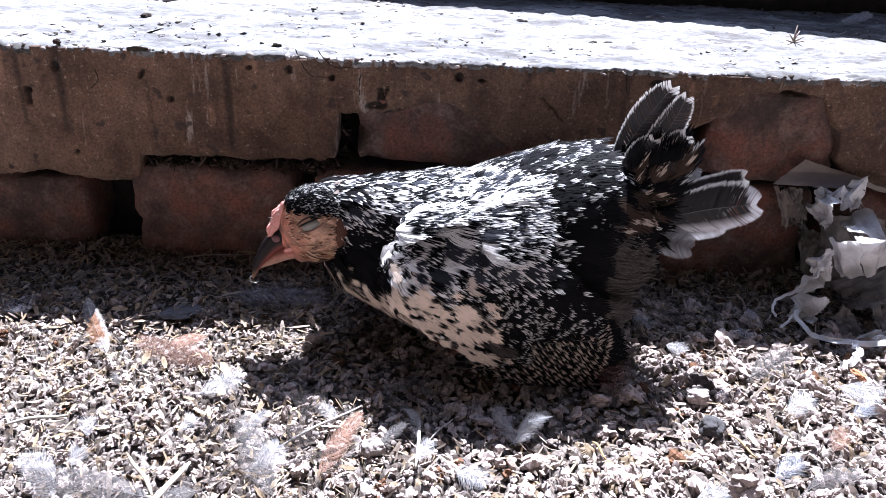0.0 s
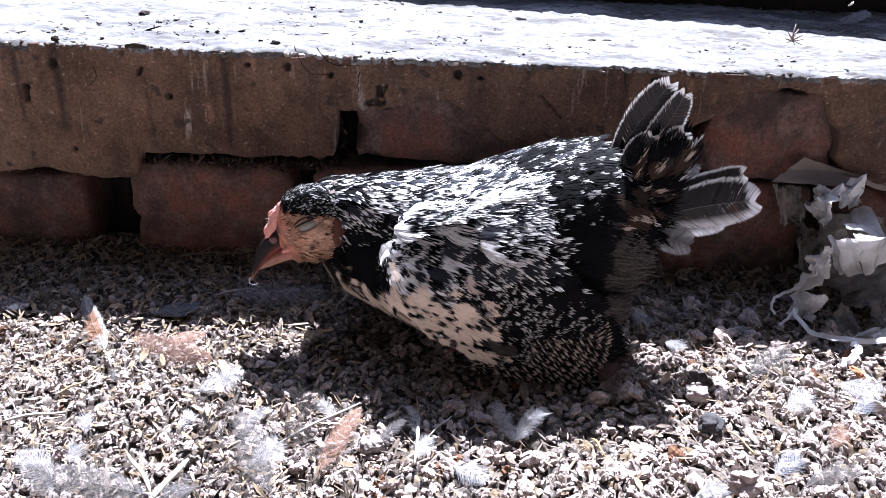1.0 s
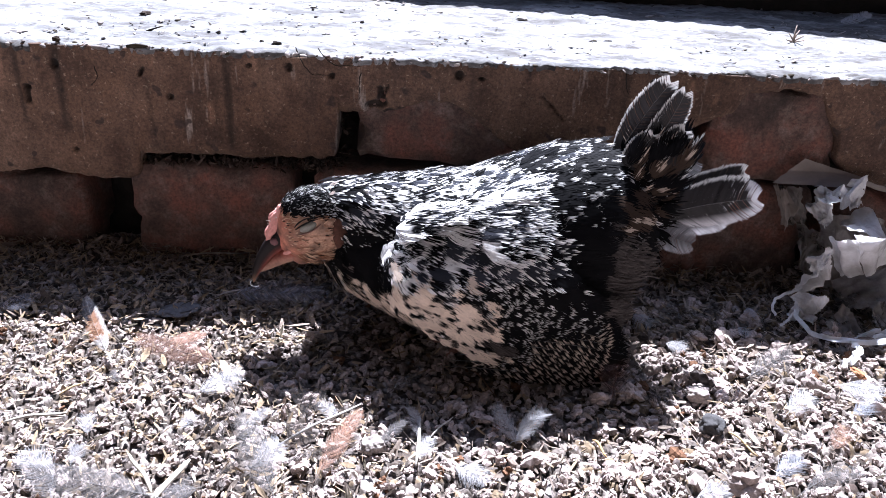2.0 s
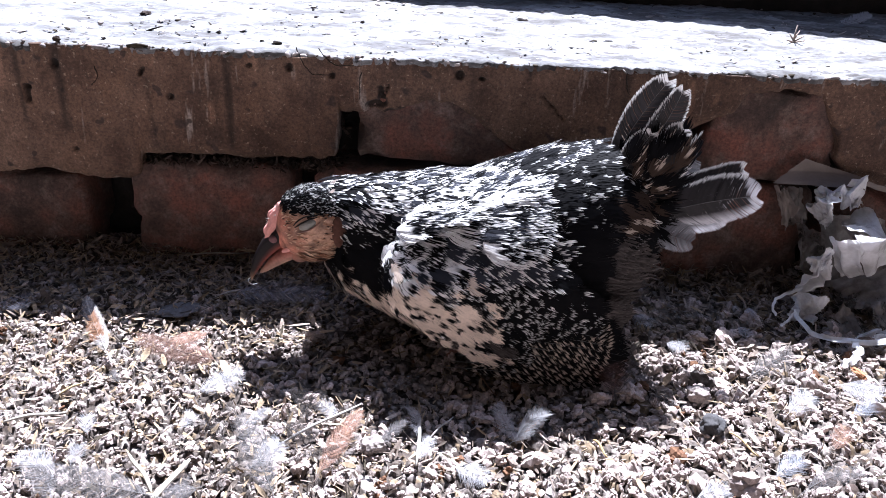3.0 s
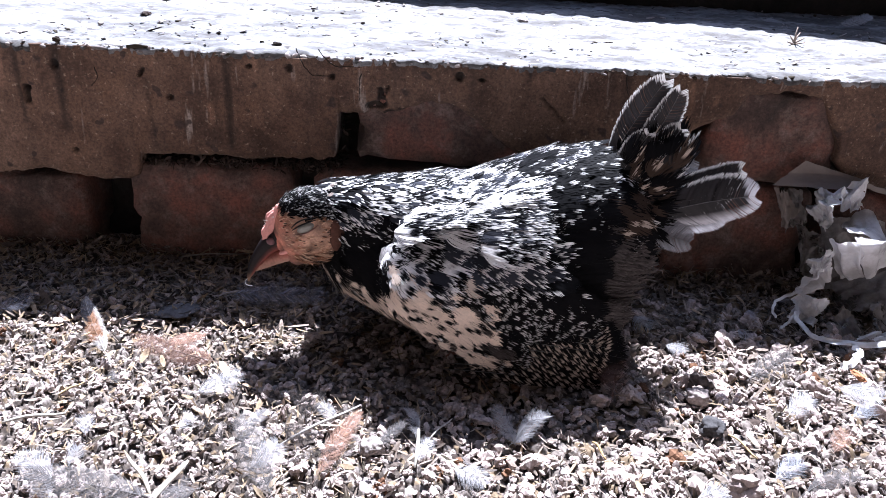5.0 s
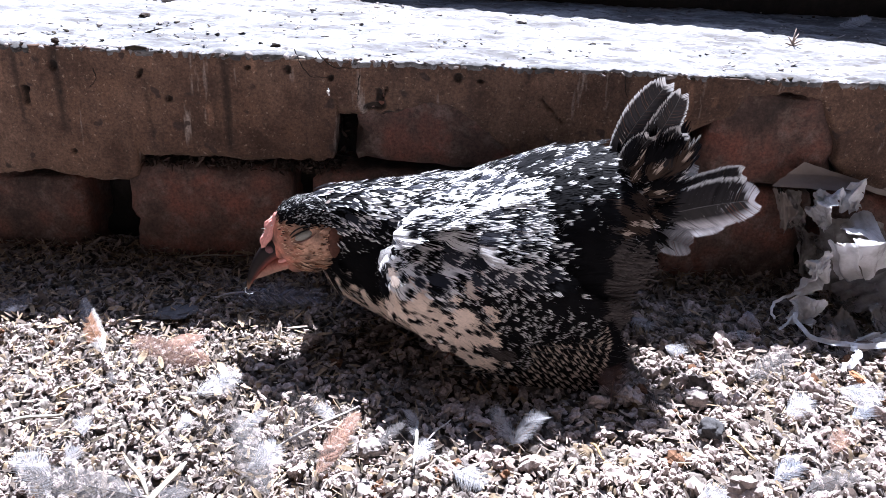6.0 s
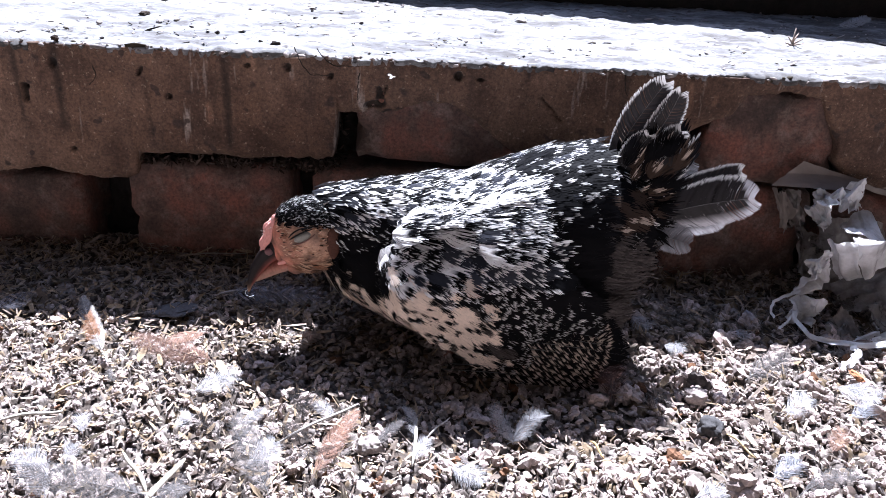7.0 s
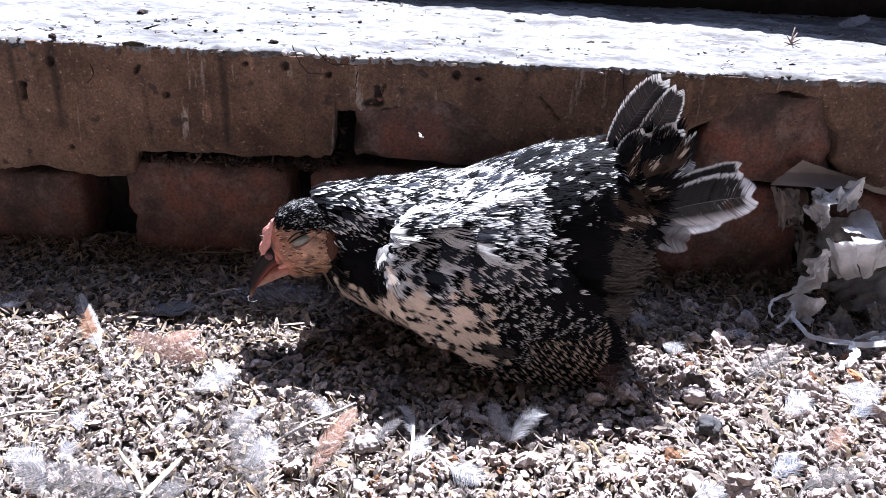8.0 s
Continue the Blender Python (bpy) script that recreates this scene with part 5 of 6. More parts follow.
def tint_of(kind):
    def white(s, v, e):
        return np.array((0.58, 0.58, 0.60)) * (0.8 + 0.2 * e)

    def grey(s, v, e):
        return np.array((0.19, 0.18, 0.18)) * (0.5 + 0.8 * e)

    def dark(s, v, e):
        return np.array((0.05, 0.042, 0.04)) * (0.6 + 0.9 * e)

    def pink(s, v, e):
        return np.array((0.36, 0.22, 0.165)) * (0.75 + 0.4 * e)

    def tricolor(s, v, e):
        return np.array((0.03, 0.03, 0.04)) if s > 0.68 + 0.1 * v else np.array((0.42, 0.24, 0.15)) if s > 0.36 and v < 0.5 else np.array((0.62, 0.6, 0.58))

    def blue_grey(s, v, e):
        return np.array((0.20, 0.20, 0.235)) * (0.6 + 0.8 * e)

    def rust(s, v, e):
        return np.array((0.27, 0.165, 0.13)) * (0.6 + 0.6 * e)

    def blue_down(s, v, e):
        return np.array((0.58, 0.61, 0.68)) * (0.7 + 0.3 * e)

    return {"rust": rust, "blue_down": blue_down, "white": white, "grey": grey, "dark": dark, "pink": pink, "tricolor": tricolor, "blue_grey": blue_grey}[kind]


WORDS = {"rust": "ragged rust-brown feather lying on the litter", "blue_down": "small bluish-white tuft of down on the litter", "white": "fluffy white down feather lying on the litter", "grey": "translucent grey feather lying on the litter", "dark": "dark brown-grey feather lying on the litter",
         "pink": "pinkish-brown feather lying on the litter", "tricolor": "small orange feather with black tip and white base", "blue_grey": "slate-grey feather lying in the shade by the step"}


def loose_feather(kind, x0, y0, x1, y1, width, lift=0.004, downy=0.2):
    """A moulted feather from its quill (x0, y0) to its tip (x1, y1)."""
    z0, z1 = ground_z(x0, y0) + 0.005, ground_z(x1, y1) + 0.005 + lift
    tip = np.array((x1 - x0, y1 - y0, z1 - z0))
    barbs = int(np.clip(np.linalg.norm(tip) / 0.00012, 80, 420))
    (v, f, c), (sv, sf, sc) = vane((0, 0, 0), tip, (0.15 * rng.normal(), -0.45, 1), width, tint_of(kind), barbs, 0.05 + 0.05 * rng.random(), rng.normal(0, 0.07), downy * 0.5, 0.02 + 0.25 * downy, 0.55, 0.16 if downy < 0.4 else 0.08, 0.75, split=True)
    ob = new("feather", mesh_from("feather", v, f, DOWN, c))
    part_mesh("shaft", mesh_from("shaft", sv, sf, DOWN, sc), ob, "pale horny shaft")
    ob.matrix_basis = pose(x0, y0, z0)
    return tagged(ob, WORDS[kind], "feather", FEATHERS)


for row in [
    ("tricolor", -0.186, -0.148, -0.217, -0.104, 0.0113, 0.016, 0.12),
    ("rust", -0.118, -0.145, -0.180, -0.126, 0.0144, 0.006, 0.3),
    ("pink", -0.138, -0.112, -0.156, -0.134, 0.0087, 0.006, 0.08),
    ("white", -0.131, -0.174, -0.110, -0.156, 0.0124, 0.004, 0.6),
    ("white", -0.130, -0.203, -0.125, -0.195, 0.0075, 0.004, 0.6),
    ("white", -0.173, -0.212, -0.176, -0.202, 0.0074, 0.004, 0.6),
    ("grey", -0.172, -0.171, -0.178, -0.167, 0.0068, 0.004, 0.6),
    ("grey", -0.118, -0.250, -0.188, -0.243, 0.0149, 0.006, 0.25),
    ("white", -0.171, -0.256, -0.197, -0.236, 0.0134, 0.006, 0.5),
    ("white", -0.173, -0.232, -0.172, -0.223, 0.0081, 0.004, 0.6),
    ("grey", -0.108, -0.241, -0.122, -0.250, 0.0088, 0.004, 0.2),
    ("grey", -0.121, -0.245, -0.114, -0.239, 0.0063, 0.004, 0.5),
    ("dark", -0.103, -0.211, -0.119, -0.205, 0.0101, 0.01, 0.35),
    ("grey", -0.072, -0.249, -0.099, -0.203, 0.0140, 0.012, 0.4),
    ("dark", -0.102, -0.205, -0.107, -0.195, 0.0097, 0.014, 0.45),
    ("white", -0.100, -0.198, -0.086, -0.194, 0.0069, 0.008, 0.25),
    ("white", -0.089, -0.228, -0.077, -0.214, 0.0121, 0.006, 0.45),
    ("dark", -0.074, -0.224, -0.046, -0.221, 0.0044, 0.008, 0.3),
    ("grey", -0.067, -0.194, -0.067, -0.186, 0.0182, 0.01, 0.3),
    ("dark", -0.079, -0.193, -0.060, -0.214, 0.0103, 0.006, 0.3),
    ("pink", -0.057, -0.238, -0.039, -0.191, 0.0100, 0.006, 0.35),
    ("white", -0.010, -0.201, -0.017, -0.186, 0.0058, 0.006, 0.4),
    ("white", 0.010, -0.219, 0.025, -0.238, 0.0108, 0.005, 0.55),
    ("white", -0.009, -0.220, -0.002, -0.206, 0.0073, 0.004, 0.5),
    ("white", 0.041, -0.202, 0.031, -0.184, 0.0090, 0.010, 0.5),
    ("white", 0.041, -0.201, 0.060, -0.188, 0.0089, 0.009, 0.45),
    ("white", 0.038, -0.202, 0.047, -0.191, 0.0077, 0.006, 0.6),
    ("pink", 0.028, -0.195, 0.034, -0.187, 0.0053, 0.002, 0.3),
    ("grey", -0.027, -0.170, -0.010, -0.154, 0.0068, 0.004, 0.35),
    ("dark", -0.034, -0.137, -0.009, -0.151, 0.0052, 0.005, 0.4),
    ("dark", -0.060, -0.119, -0.041, -0.105, 0.0103, 0.006, 0.4),
    ("dark", -0.027, -0.107, -0.048, -0.130, 0.0115, 0.006, 0.4),
    ("rust", 0.098, -0.165, 0.100, -0.141, 0.0164, 0.01, 0.5),
    ("dark", 0.116, -0.153, 0.129, -0.171, 0.0093, 0.006, 0.35),
    ("grey", 0.180, -0.136, 0.211, -0.118, 0.0133, 0.005, 0.5),
    ("white", 0.230, -0.140, 0.246, -0.159, 0.0147, 0.006, 0.45),
    ("blue_down", 0.228, -0.166, 0.240, -0.161, 0.0081, 0.004, 0.6),
    ("blue_down", 0.167, -0.219, 0.184, -0.211, 0.0100, 0.004, 0.6),
    ("pink", 0.205, -0.197, 0.214, -0.183, 0.0088, 0.005, 0.5),
    ("grey", 0.173, -0.232, 0.210, -0.219, 0.0092, 0.005, 0.35),
    ("white", 0.123, -0.237, 0.139, -0.235, 0.0090, 0.004, 0.55),
    ("white", 0.191, -0.170, 0.209, -0.157, 0.0112, 0.004, 0.6),
    ("blue_grey", -0.146, -0.071, -0.072, -0.074, 0.0147, 0.005, 0.35),
    ("blue_grey", -0.282, -0.096, -0.257, -0.089, 0.0128, 0.006, 0.2),
    ("blue_down", 0.127, -0.067, 0.132, -0.094, 0.0109, 0.006, 0.6),
    ("grey", 0.148, -0.065, 0.169, -0.075, 0.0096, 0.004, 0.5),
    ("blue_down", 0.205, -0.060, 0.203, -0.080, 0.0081, 0.004, 0.6),
    ("blue_down", 0.191, -0.082, 0.195, -0.095, 0.0071, 0.004, 0.6),
    ("white", 0.141, -0.099, 0.150, -0.113, 0.0083, 0.004, 0.5),
    ("grey", -0.030, -0.212, -0.015, -0.195, 0.0063, 0.005, 0.45),
    ("white", -0.050, -0.190, -0.063, -0.184, 0.0071, 0.004, 0.5),
    ("dark", -0.115, -0.238, -0.094, -0.224, 0.0048, 0.004, 0.35),
]:
    loose_feather(*row)


def ledge_feather():
    tip = np.array((0.039, 0.028, 0.006))
    (v, f, c), (sv, sf, sc) = vane((0, 0, 0), tip, (0.1, -0.5, 1), 0.010, tint_of("white"), 90, 0.12, 0.1, 0.1, 0.05, 0.6, 0.1, 0.7, split=True)
    ob = new("feather", mesh_from("feather", v, f, DOWN, c))
    part_mesh("shaft", mesh_from("shaft", sv, sf, DOWN, sc), ob, "pale horny shaft")
    ob.matrix_basis = pose(0.316, 0.161, LEDGE_Z + 0.002)
    tagged(ob, "small curled white feather lying on the dusty ledge", "feather", FEATHERS)


ledge_feather()


def sprig():
    """Dry stalks in a little heap on the ledge."""
    ob = new("dry_sprig")
    ob.matrix_basis = pose(0.256, 0.091, LEDGE_Z)
    tagged(ob, "dry broken sprig of pale stalks on the dusty ledge", "sprig")
    for x, y, z in ((0.001, 0.002, 0.013), (-0.004, 0.001, 0.007), (0.006, -0.002, 0.006), (0.009, 0.002, 0.002), (-0.007, -0.003, 0.003), (0.004, 0.003, 0.009)):
        part_mesh("stalk", tube_mesh("stalk", [(-0.3 * x, -0.3 * y, 0.0), (0.3 * x, 0.5 * y, 0.5 * z), (x, y, z)], [0.0009, 0.0007, 0.0004], LITTER, 5, (0.42, 0.34, 0.29)), ob)


sprig()


def straw(x0, y0, x1, y1, r, color):
    z0, z1 = ground_z(x0, y0) + 0.006, ground_z(x1, y1) + 0.008
    k = np.linspace(0, 1, 7)[:, None]
    path = k * np.array((x1 - x0, y1 - y0, z1 - z0)) + 0.0012 * np.sin(k * 5) * np.array((0.3, 1, 0.6))
    me = tube_mesh("straw", path, r * np.array((0.7, 1, 1.1, 1, 1.05, 0.9, 0.5)), LITTER, 6, color)
    for v in me.vertices:
        v.co.z *= 0.8
    ob = new("straw", me)
    ob.matrix_basis = pose(x0, y0, z0)
    return tagged(ob, "split pale straw lying on the litter", "straw", "straws on the litter")


for row in [
    (-0.219, -0.204, -0.189, -0.196, 0.0009, (0.46, 0.43, 0.38)),
    (-0.129, -0.256, -0.118, -0.224, 0.0016, (0.5, 0.46, 0.38)),
    (-0.129, -0.248, -0.147, -0.224, 0.0011, (0.45, 0.41, 0.34)),
    (-0.077, -0.210, -0.040, -0.180, 0.0008, (0.4, 0.38, 0.36)),
    (-0.009, -0.224, -0.008, -0.188, 0.0009, (0.5, 0.47, 0.42)),
    (0.044, -0.199, 0.054, -0.184, 0.0008, (0.31, 0.18, 0.09)),
    (-0.187, -0.016, -0.139, -0.010, 0.0006, (0.27, 0.24, 0.21)),
    (-0.146, -0.073, -0.119, -0.062, 0.0008, (0.36, 0.33, 0.31)),
    (-0.233, -0.087, -0.214, -0.055, 0.0007, (0.16, 0.14, 0.125)),
    (0.108, -0.120, 0.096, -0.165, 0.0004, (0.2, 0.13, 0.1)),
    (-0.003, -0.203, 0.009, -0.186, 0.0005, (0.45, 0.43, 0.4)),
    (-0.193, -0.141, -0.184, -0.150, 0.0007, (0.5, 0.48, 0.45)),
    (0.081, -0.197, 0.086, -0.210, 0.0007, (0.34, 0.24, 0.12)),
    (-0.201, -0.181, -0.191, -0.169, 0.0006, (0.36, 0.27, 0.15)),
    (0.153, -0.189, 0.163, -0.205, 0.0006, (0.4, 0.3, 0.16)),
    (0.018, -0.138, 0.033, -0.163, 0.0004, (0.2, 0.13, 0.09)),
]:
    straw(*row)


def clod(name, label, x, y, z, axes, tint, seed, turn=0):
    """A single lump big enough to pick up."""
    bm = bmesh.new()
    bmesh.ops.create_icosphere(bm, subdivisions=4, radius=1)
    for v in bm.verts:
        k = 1 + 0.4 * noise.fractal(v.co * 1.5 + Vector((seed, 0, 0)), 0.8, 2.1, 6)
        v.co = Vector([q * a * k for q, a in zip(v.co, axes)])
    me = bpy.data.meshes.new(name)
    bm.to_mesh(me)
    bm.free()
    me.materials.append(LITTER)
    at = me.color_attributes.new("tint", "FLOAT_COLOR", "POINT")
    at.data.foreach_set("color", [q for _ in me.vertices for q in (*tint, 1.0)])
    me.polygons.foreach_set("use_smooth", [True] * len(me.polygons))
    ob = new(name, me)
    ob.matrix_basis = pose(x, y, z, 0, 0, turn)
    return tagged(ob, label, "clod" if name == "clod" else name.replace("_", " "))


clod("pebble", "small pale pebble lying on the dusty ledge", 0.055, 0.136, 0.1498, (0.0046, 0.0036, 0.0014), (0.45, 0.41, 0.39), 3, 0)
clod("clod", "dark crumbly clod lying on the dusty ledge", -0.232, 0.092, 0.1500, (0.0034, 0.004, 0.0014), (0.04, 0.03, 0.025), 5, 0)
clod("clod", "dark crumbly clod at the lip of the ledge", -0.257, -0.002, 0.1500, (0.0024, 0.002, 0.0018), (0.04, 0.03, 0.025), 7, 0)
clod("clod", "dark crumbly clod at the lip of the ledge", -0.117, 0.014, 0.1495, (0.0034, 0.002, 0.0018), (0.03, 0.024, 0.02), 9, 0)
clod("chip", "flat grey flake of cement lying on the litter", -0.167, -0.087, 0.0015, (0.0125, 0.0080, 0.0014), (0.13, 0.13, 0.14), 11, 20)
clod("chip", "flat orange chip lying on the litter", 0.246, -0.132, 0.0065, (0.0022, 0.0060, 0.0016), (0.36, 0.17, 0.09), 13, 15)
clod("clod", "pale clod of caked litter on the ground", -0.032, -0.210, 0.0040, (0.0060, 0.0050, 0.0042), (0.34, 0.30, 0.28), 15, 0)
clod("clod", "pale clod of caked litter on the ground", 0.146, -0.156, 0.0040, (0.0070, 0.0050, 0.0045), (0.36, 0.31, 0.29), 17, 0)
clod("clod", "dark grey clod of caked litter on the ground", 0.146, -0.184, 0.0050, (0.0065, 0.0060, 0.0048), (0.07, 0.068, 0.07), 19, 0)


def crumpled(name, corners, nu, nv, fold, seed, parent, mat, label="", ragged=0.2, freq=1.0):
    """A crumpled torn sheet stretched between four corners: creased in flat facets, with a ragged edge."""
    a, b, c, d = (np.array(k, float) for k in corners)
    local = np.random.default_rng(seed)
    S, T = np.meshgrid(np.linspace(0, 1, nu), np.linspace(0, 1, nv), indexing="ij")
    lenu, lenv = np.linalg.norm(b - a), np.linalg.norm(d - a)
    # ragged outline
    for arr, cross, ln in ((S, T, lenu), (T, S, lenv)):
        w = np.array([noise.fractal(Vector((q * 6, seed, ln * 30)), 1.0, 2.0, 4) for q in cross.ravel()]).reshape(cross.shape)
        arr += 0.6 * ragged * w * (2 * arr - 1) * np.abs(2 * arr - 1) ** 3
    P = (a * ((1 - S) * (1 - T))[..., None] + b * (S * (1 - T))[..., None] + c * (S * T)[..., None] + d * ((1 - S) * T)[..., None])
    n = unit(np.cross(b - a, d - a))
    def facets(count):
        g = local.normal(0, 1, (count, 2))
        c = local.uniform(0, 1, (count, 2))
        return np.max([g[i, 0] * (S - c[i, 0]) + g[i, 1] * (T - c[i, 1]) for i in range(count)], 0)

    h = 0.8 * (facets(6) - facets(6)) + 0.3 * freq * (facets(14) - facets(14))
    for k in range(6):
        ang, ph, rate = local.uniform(0, np.pi), local.uniform(0, 2), local.uniform(2.0, 7.0)
        wave = (S * math.cos(ang) + T * math.sin(ang)) * rate + ph + 0.25 * np.sin(5 * T + 3 * S + k)
        h += np.abs(wave % 2 - 1) * local.uniform(0.5, 1.1) / rate * freq
    P = P + ((h - h.mean()) * 2.6 * fold)[..., None] * n
    v = P.reshape(-1, 3)
    f = grid_faces(nu, nv)
    back = v - 0.0003 * n
    faces = f.tolist() + (f[:, ::-1] + len(v)).tolist()
    return part_mesh(name, mesh_from(name, np.concatenate([v, back]), faces, mat, None, False), parent, label)


def plastic_bag():
    bag = new("plastic_bag")
    tagged(bag, "torn crumpled milky plastic bag stuffed against the step", "plastic bag")
    crumpled("sheet", [(0.2245, -0.010, 0.0737), (0.2415, -0.012, 0.0737), (0.2486, -0.016, 0.0513), (0.2373, -0.018, 0.0465)], 34, 34, 0.0025, 21, bag, OLD_FILM, "dull fold behind", 0.12, 1)
    crumpled("sheet", [(0.2491, -0.014, 0.0491), (0.2655, -0.016, 0.0400), (0.2617, -0.030, 0.0116), (0.2418, -0.026, 0.0218)], 34, 34, 0.004, 22, bag, OLD_FILM, "dull fold behind", 0.08, 1)
    crumpled("sheet", [(0.2605, -0.012, 0.0552), (0.3080, -0.012, 0.0533), (0.3219, -0.026, 0.0034), (0.2591, -0.030, 0.0092)], 34, 34, 0.004, 23, bag, OLD_FILM, "dull fold behind", 0.06, 1)
    crumpled("sheet", [(0.2391, -0.026, 0.0680), (0.2446, -0.022, 0.0796), (0.2632, -0.036, 0.0720), (0.2487, -0.042, 0.0585)], 34, 34, 0.0065, 3, bag, FILM, "crinkled torn upper fold", 0.2, 1.6)
    crumpled("sheet", [(0.2448, -0.022, 0.0788), (0.2790, -0.020, 0.0837), (0.2741, -0.034, 0.0732), (0.2566, -0.040, 0.0710)], 34, 34, 0.006, 5, bag, FILM, "crinkled torn upper fold", 0.22, 1.6)
    crumpled("sheet", [(0.2662, -0.024, 0.0576), (0.2854, -0.022, 0.0685), (0.2867, -0.052, 0.0567), (0.2568, -0.068, 0.0604)], 34, 34, 0.003, 8, bag, FILM, "broad translucent fold", 0.05, 0.7)
    crumpled("sheet", [(0.2484, -0.050, 0.0542), (0.2571, -0.072, 0.0655), (0.2824, -0.046, 0.0269), (0.2666, -0.042, 0.0186)], 34, 34, 0.0028, 15, bag, FILM, "broad translucent fold", 0.05, 0.6)
    crumpled("sheet", [(0.2571, -0.072, 0.0655), (0.2875, -0.050, 0.0610), (0.2982, -0.046, 0.0376), (0.2817, -0.046, 0.0269)], 34, 34, 0.003, 16, bag, FILM, "broad translucent fold", 0.05, 0.7)
    crumpled("sheet", [(0.2652, -0.038, 0.0185), (0.3089, -0.036, 0.0307), (0.3030, -0.060, 0.0113), (0.2689, -0.062, 0.0095)], 34, 34, 0.003, 17, bag, OLD_FILM, "dull fold behind", 0.06, 0.8)
    crumpled("sheet", [(0.2496, -0.056, 0.0499), (0.2575, -0.054, 0.0300), (0.2382, -0.060, 0.0188), (0.2318, -0.058, 0.0207)], 34, 34, 0.0035, 27, bag, FILM, "torn strip", 0.2, 1.2)
    crumpled("sheet", [(0.2391, -0.052, 0.0398), (0.2508, -0.056, 0.0483), (0.2497, -0.058, 0.0394), (0.2419, -0.060, 0.0309)], 34, 34, 0.003, 28, bag, FILM, "torn strip", 0.25, 1.2)
    crumpled("sheet", [(0.2349, -0.060, 0.0203), (0.2485, -0.064, 0.0131), (0.2433, -0.074, 0.0034), (0.2294, -0.072, 0.0092)], 34, 34, 0.004, 33, bag, FILM, "torn strip", 0.2, 1.3)
    crumpled("sheet", [(0.2470, -0.078, 0.0044), (0.2626, -0.066, 0.0128), (0.2745, -0.078, 0.0037), (0.2631, -0.092, -0.0010)], 34, 34, 0.0025, 39, bag, OLD_FILM, "low torn fold", 0.12, 0.8)
    crumpled("sheet", [(0.2679, -0.084, 0.0051), (0.2954, -0.080, 0.0040), (0.2887, -0.096, 0.0005), (0.2632, -0.094, -0.0005)], 34, 34, 0.0035, 41, bag, FILM, "low torn fold", 0.2, 1.2)
    crumpled("sheet", [(0.2814, -0.062, 0.0114), (0.3017, -0.060, 0.0156), (0.2970, -0.078, 0.0019), (0.2803, -0.078, 0.0027)], 34, 34, 0.003, 43, bag, OLD_FILM, "dull fold behind", 0.1, 0.8)
    for path, wide in (([(0.2302, -0.070, 0.0125), (0.2299, -0.078, 0.0100), (0.2313, -0.086, 0.0085), (0.2389, -0.096, 0.0070), (0.2593, -0.098, 0.0070), (0.2905, -0.098, 0.0080)], 0.0036),
                       ([(0.2356, -0.062, 0.0232), (0.2273, -0.062, 0.0194), (0.2189, -0.064, 0.0158), (0.2153, -0.070, 0.0128), (0.2170, -0.074, 0.0089)], 0.0018),
                       ([(0.2571, -0.099, 0.0070), (0.2583, -0.106, 0.0065), (0.2511, -0.116, 0.0060), (0.2401, -0.122, 0.0055)], 0.0045),
                       ([(0.2713, -0.094, 0.0070), (0.2758, -0.092, 0.0090), (0.2835, -0.094, 0.0075)], 0.002),
                       ([(0.2296, -0.072, 0.0110), (0.2224, -0.080, 0.0085), (0.2169, -0.084, 0.0075)], 0.0016)):
        p = np.array(path)
        k = np.linspace(0, len(p) - 1, 40)
        q = np.stack([np.interp(k, range(len(p)), p[:, i]) for i in range(3)], 1)
        for _ in range(3):
            q[1:-1] = (q[:-2] + 2 * q[1:-1] + q[2:]) / 4
        t = unit(np.gradient(q, axis=0))
        side = unit(np.cross(t, np.array((0.1, -0.5, 0.85))))
        up = np.cross(side, t)
        rows = []
        for j, o in enumerate((-0.5, -0.15, 0.2, 0.5)):
            wob = 1 + 0.25 * np.sin(np.arange(40) * 0.9 + j)
            rows.append(q + side * (o * wide * wob)[:, None] + up * (0.25 * wide * np.cos(np.arange(40) * 0.5 + j * 2))[:, None])
        v = np.stack(rows, 1).reshape(-1, 3)
        f = grid_faces(40, 4)
        part_mesh("strip", mesh_from("strip", np.concatenate([v, v - 0.0003 * np.array((0, 0, 1))]), f.tolist() + (f[:, ::-1] + len(v)).tolist(), FILM), bag, "twisted white plastic strip")


plastic_bag()


def grey_sheet():
    ob = new("torn_sheet")
    tagged(ob, "dusty grey sheet of packing leaning on the step over the plastic", "torn sheet")
    crumpled("panel", [(0.2189, -0.016, 0.0775), (0.2400, -0.010, 0.0941), (0.2860, -0.012, 0.0825), (0.2720, -0.022, 0.0785)], 30, 20, 0.0012, 52, ob, CARD, "", 0.03, 0.5)
    crumpled("panel", [(0.2730, -0.013, 0.0858), (0.3110, -0.012, 0.0735), (0.3080, -0.023, 0.0700), (0.2756, -0.023, 0.0820)], 30, 16, 0.002, 57, ob, CARD, "", 0.05, 0.5)
    crumpled("flap", [(0.2209, -0.015, 0.0768), (0.2289, -0.017, 0.0755), (0.2402, -0.019, 0.0603), (0.2343, -0.021, 0.0430)], 26, 30, 0.004, 63, ob, CARD, "torn hanging flap", 0.3, 1.2)


grey_sheet()


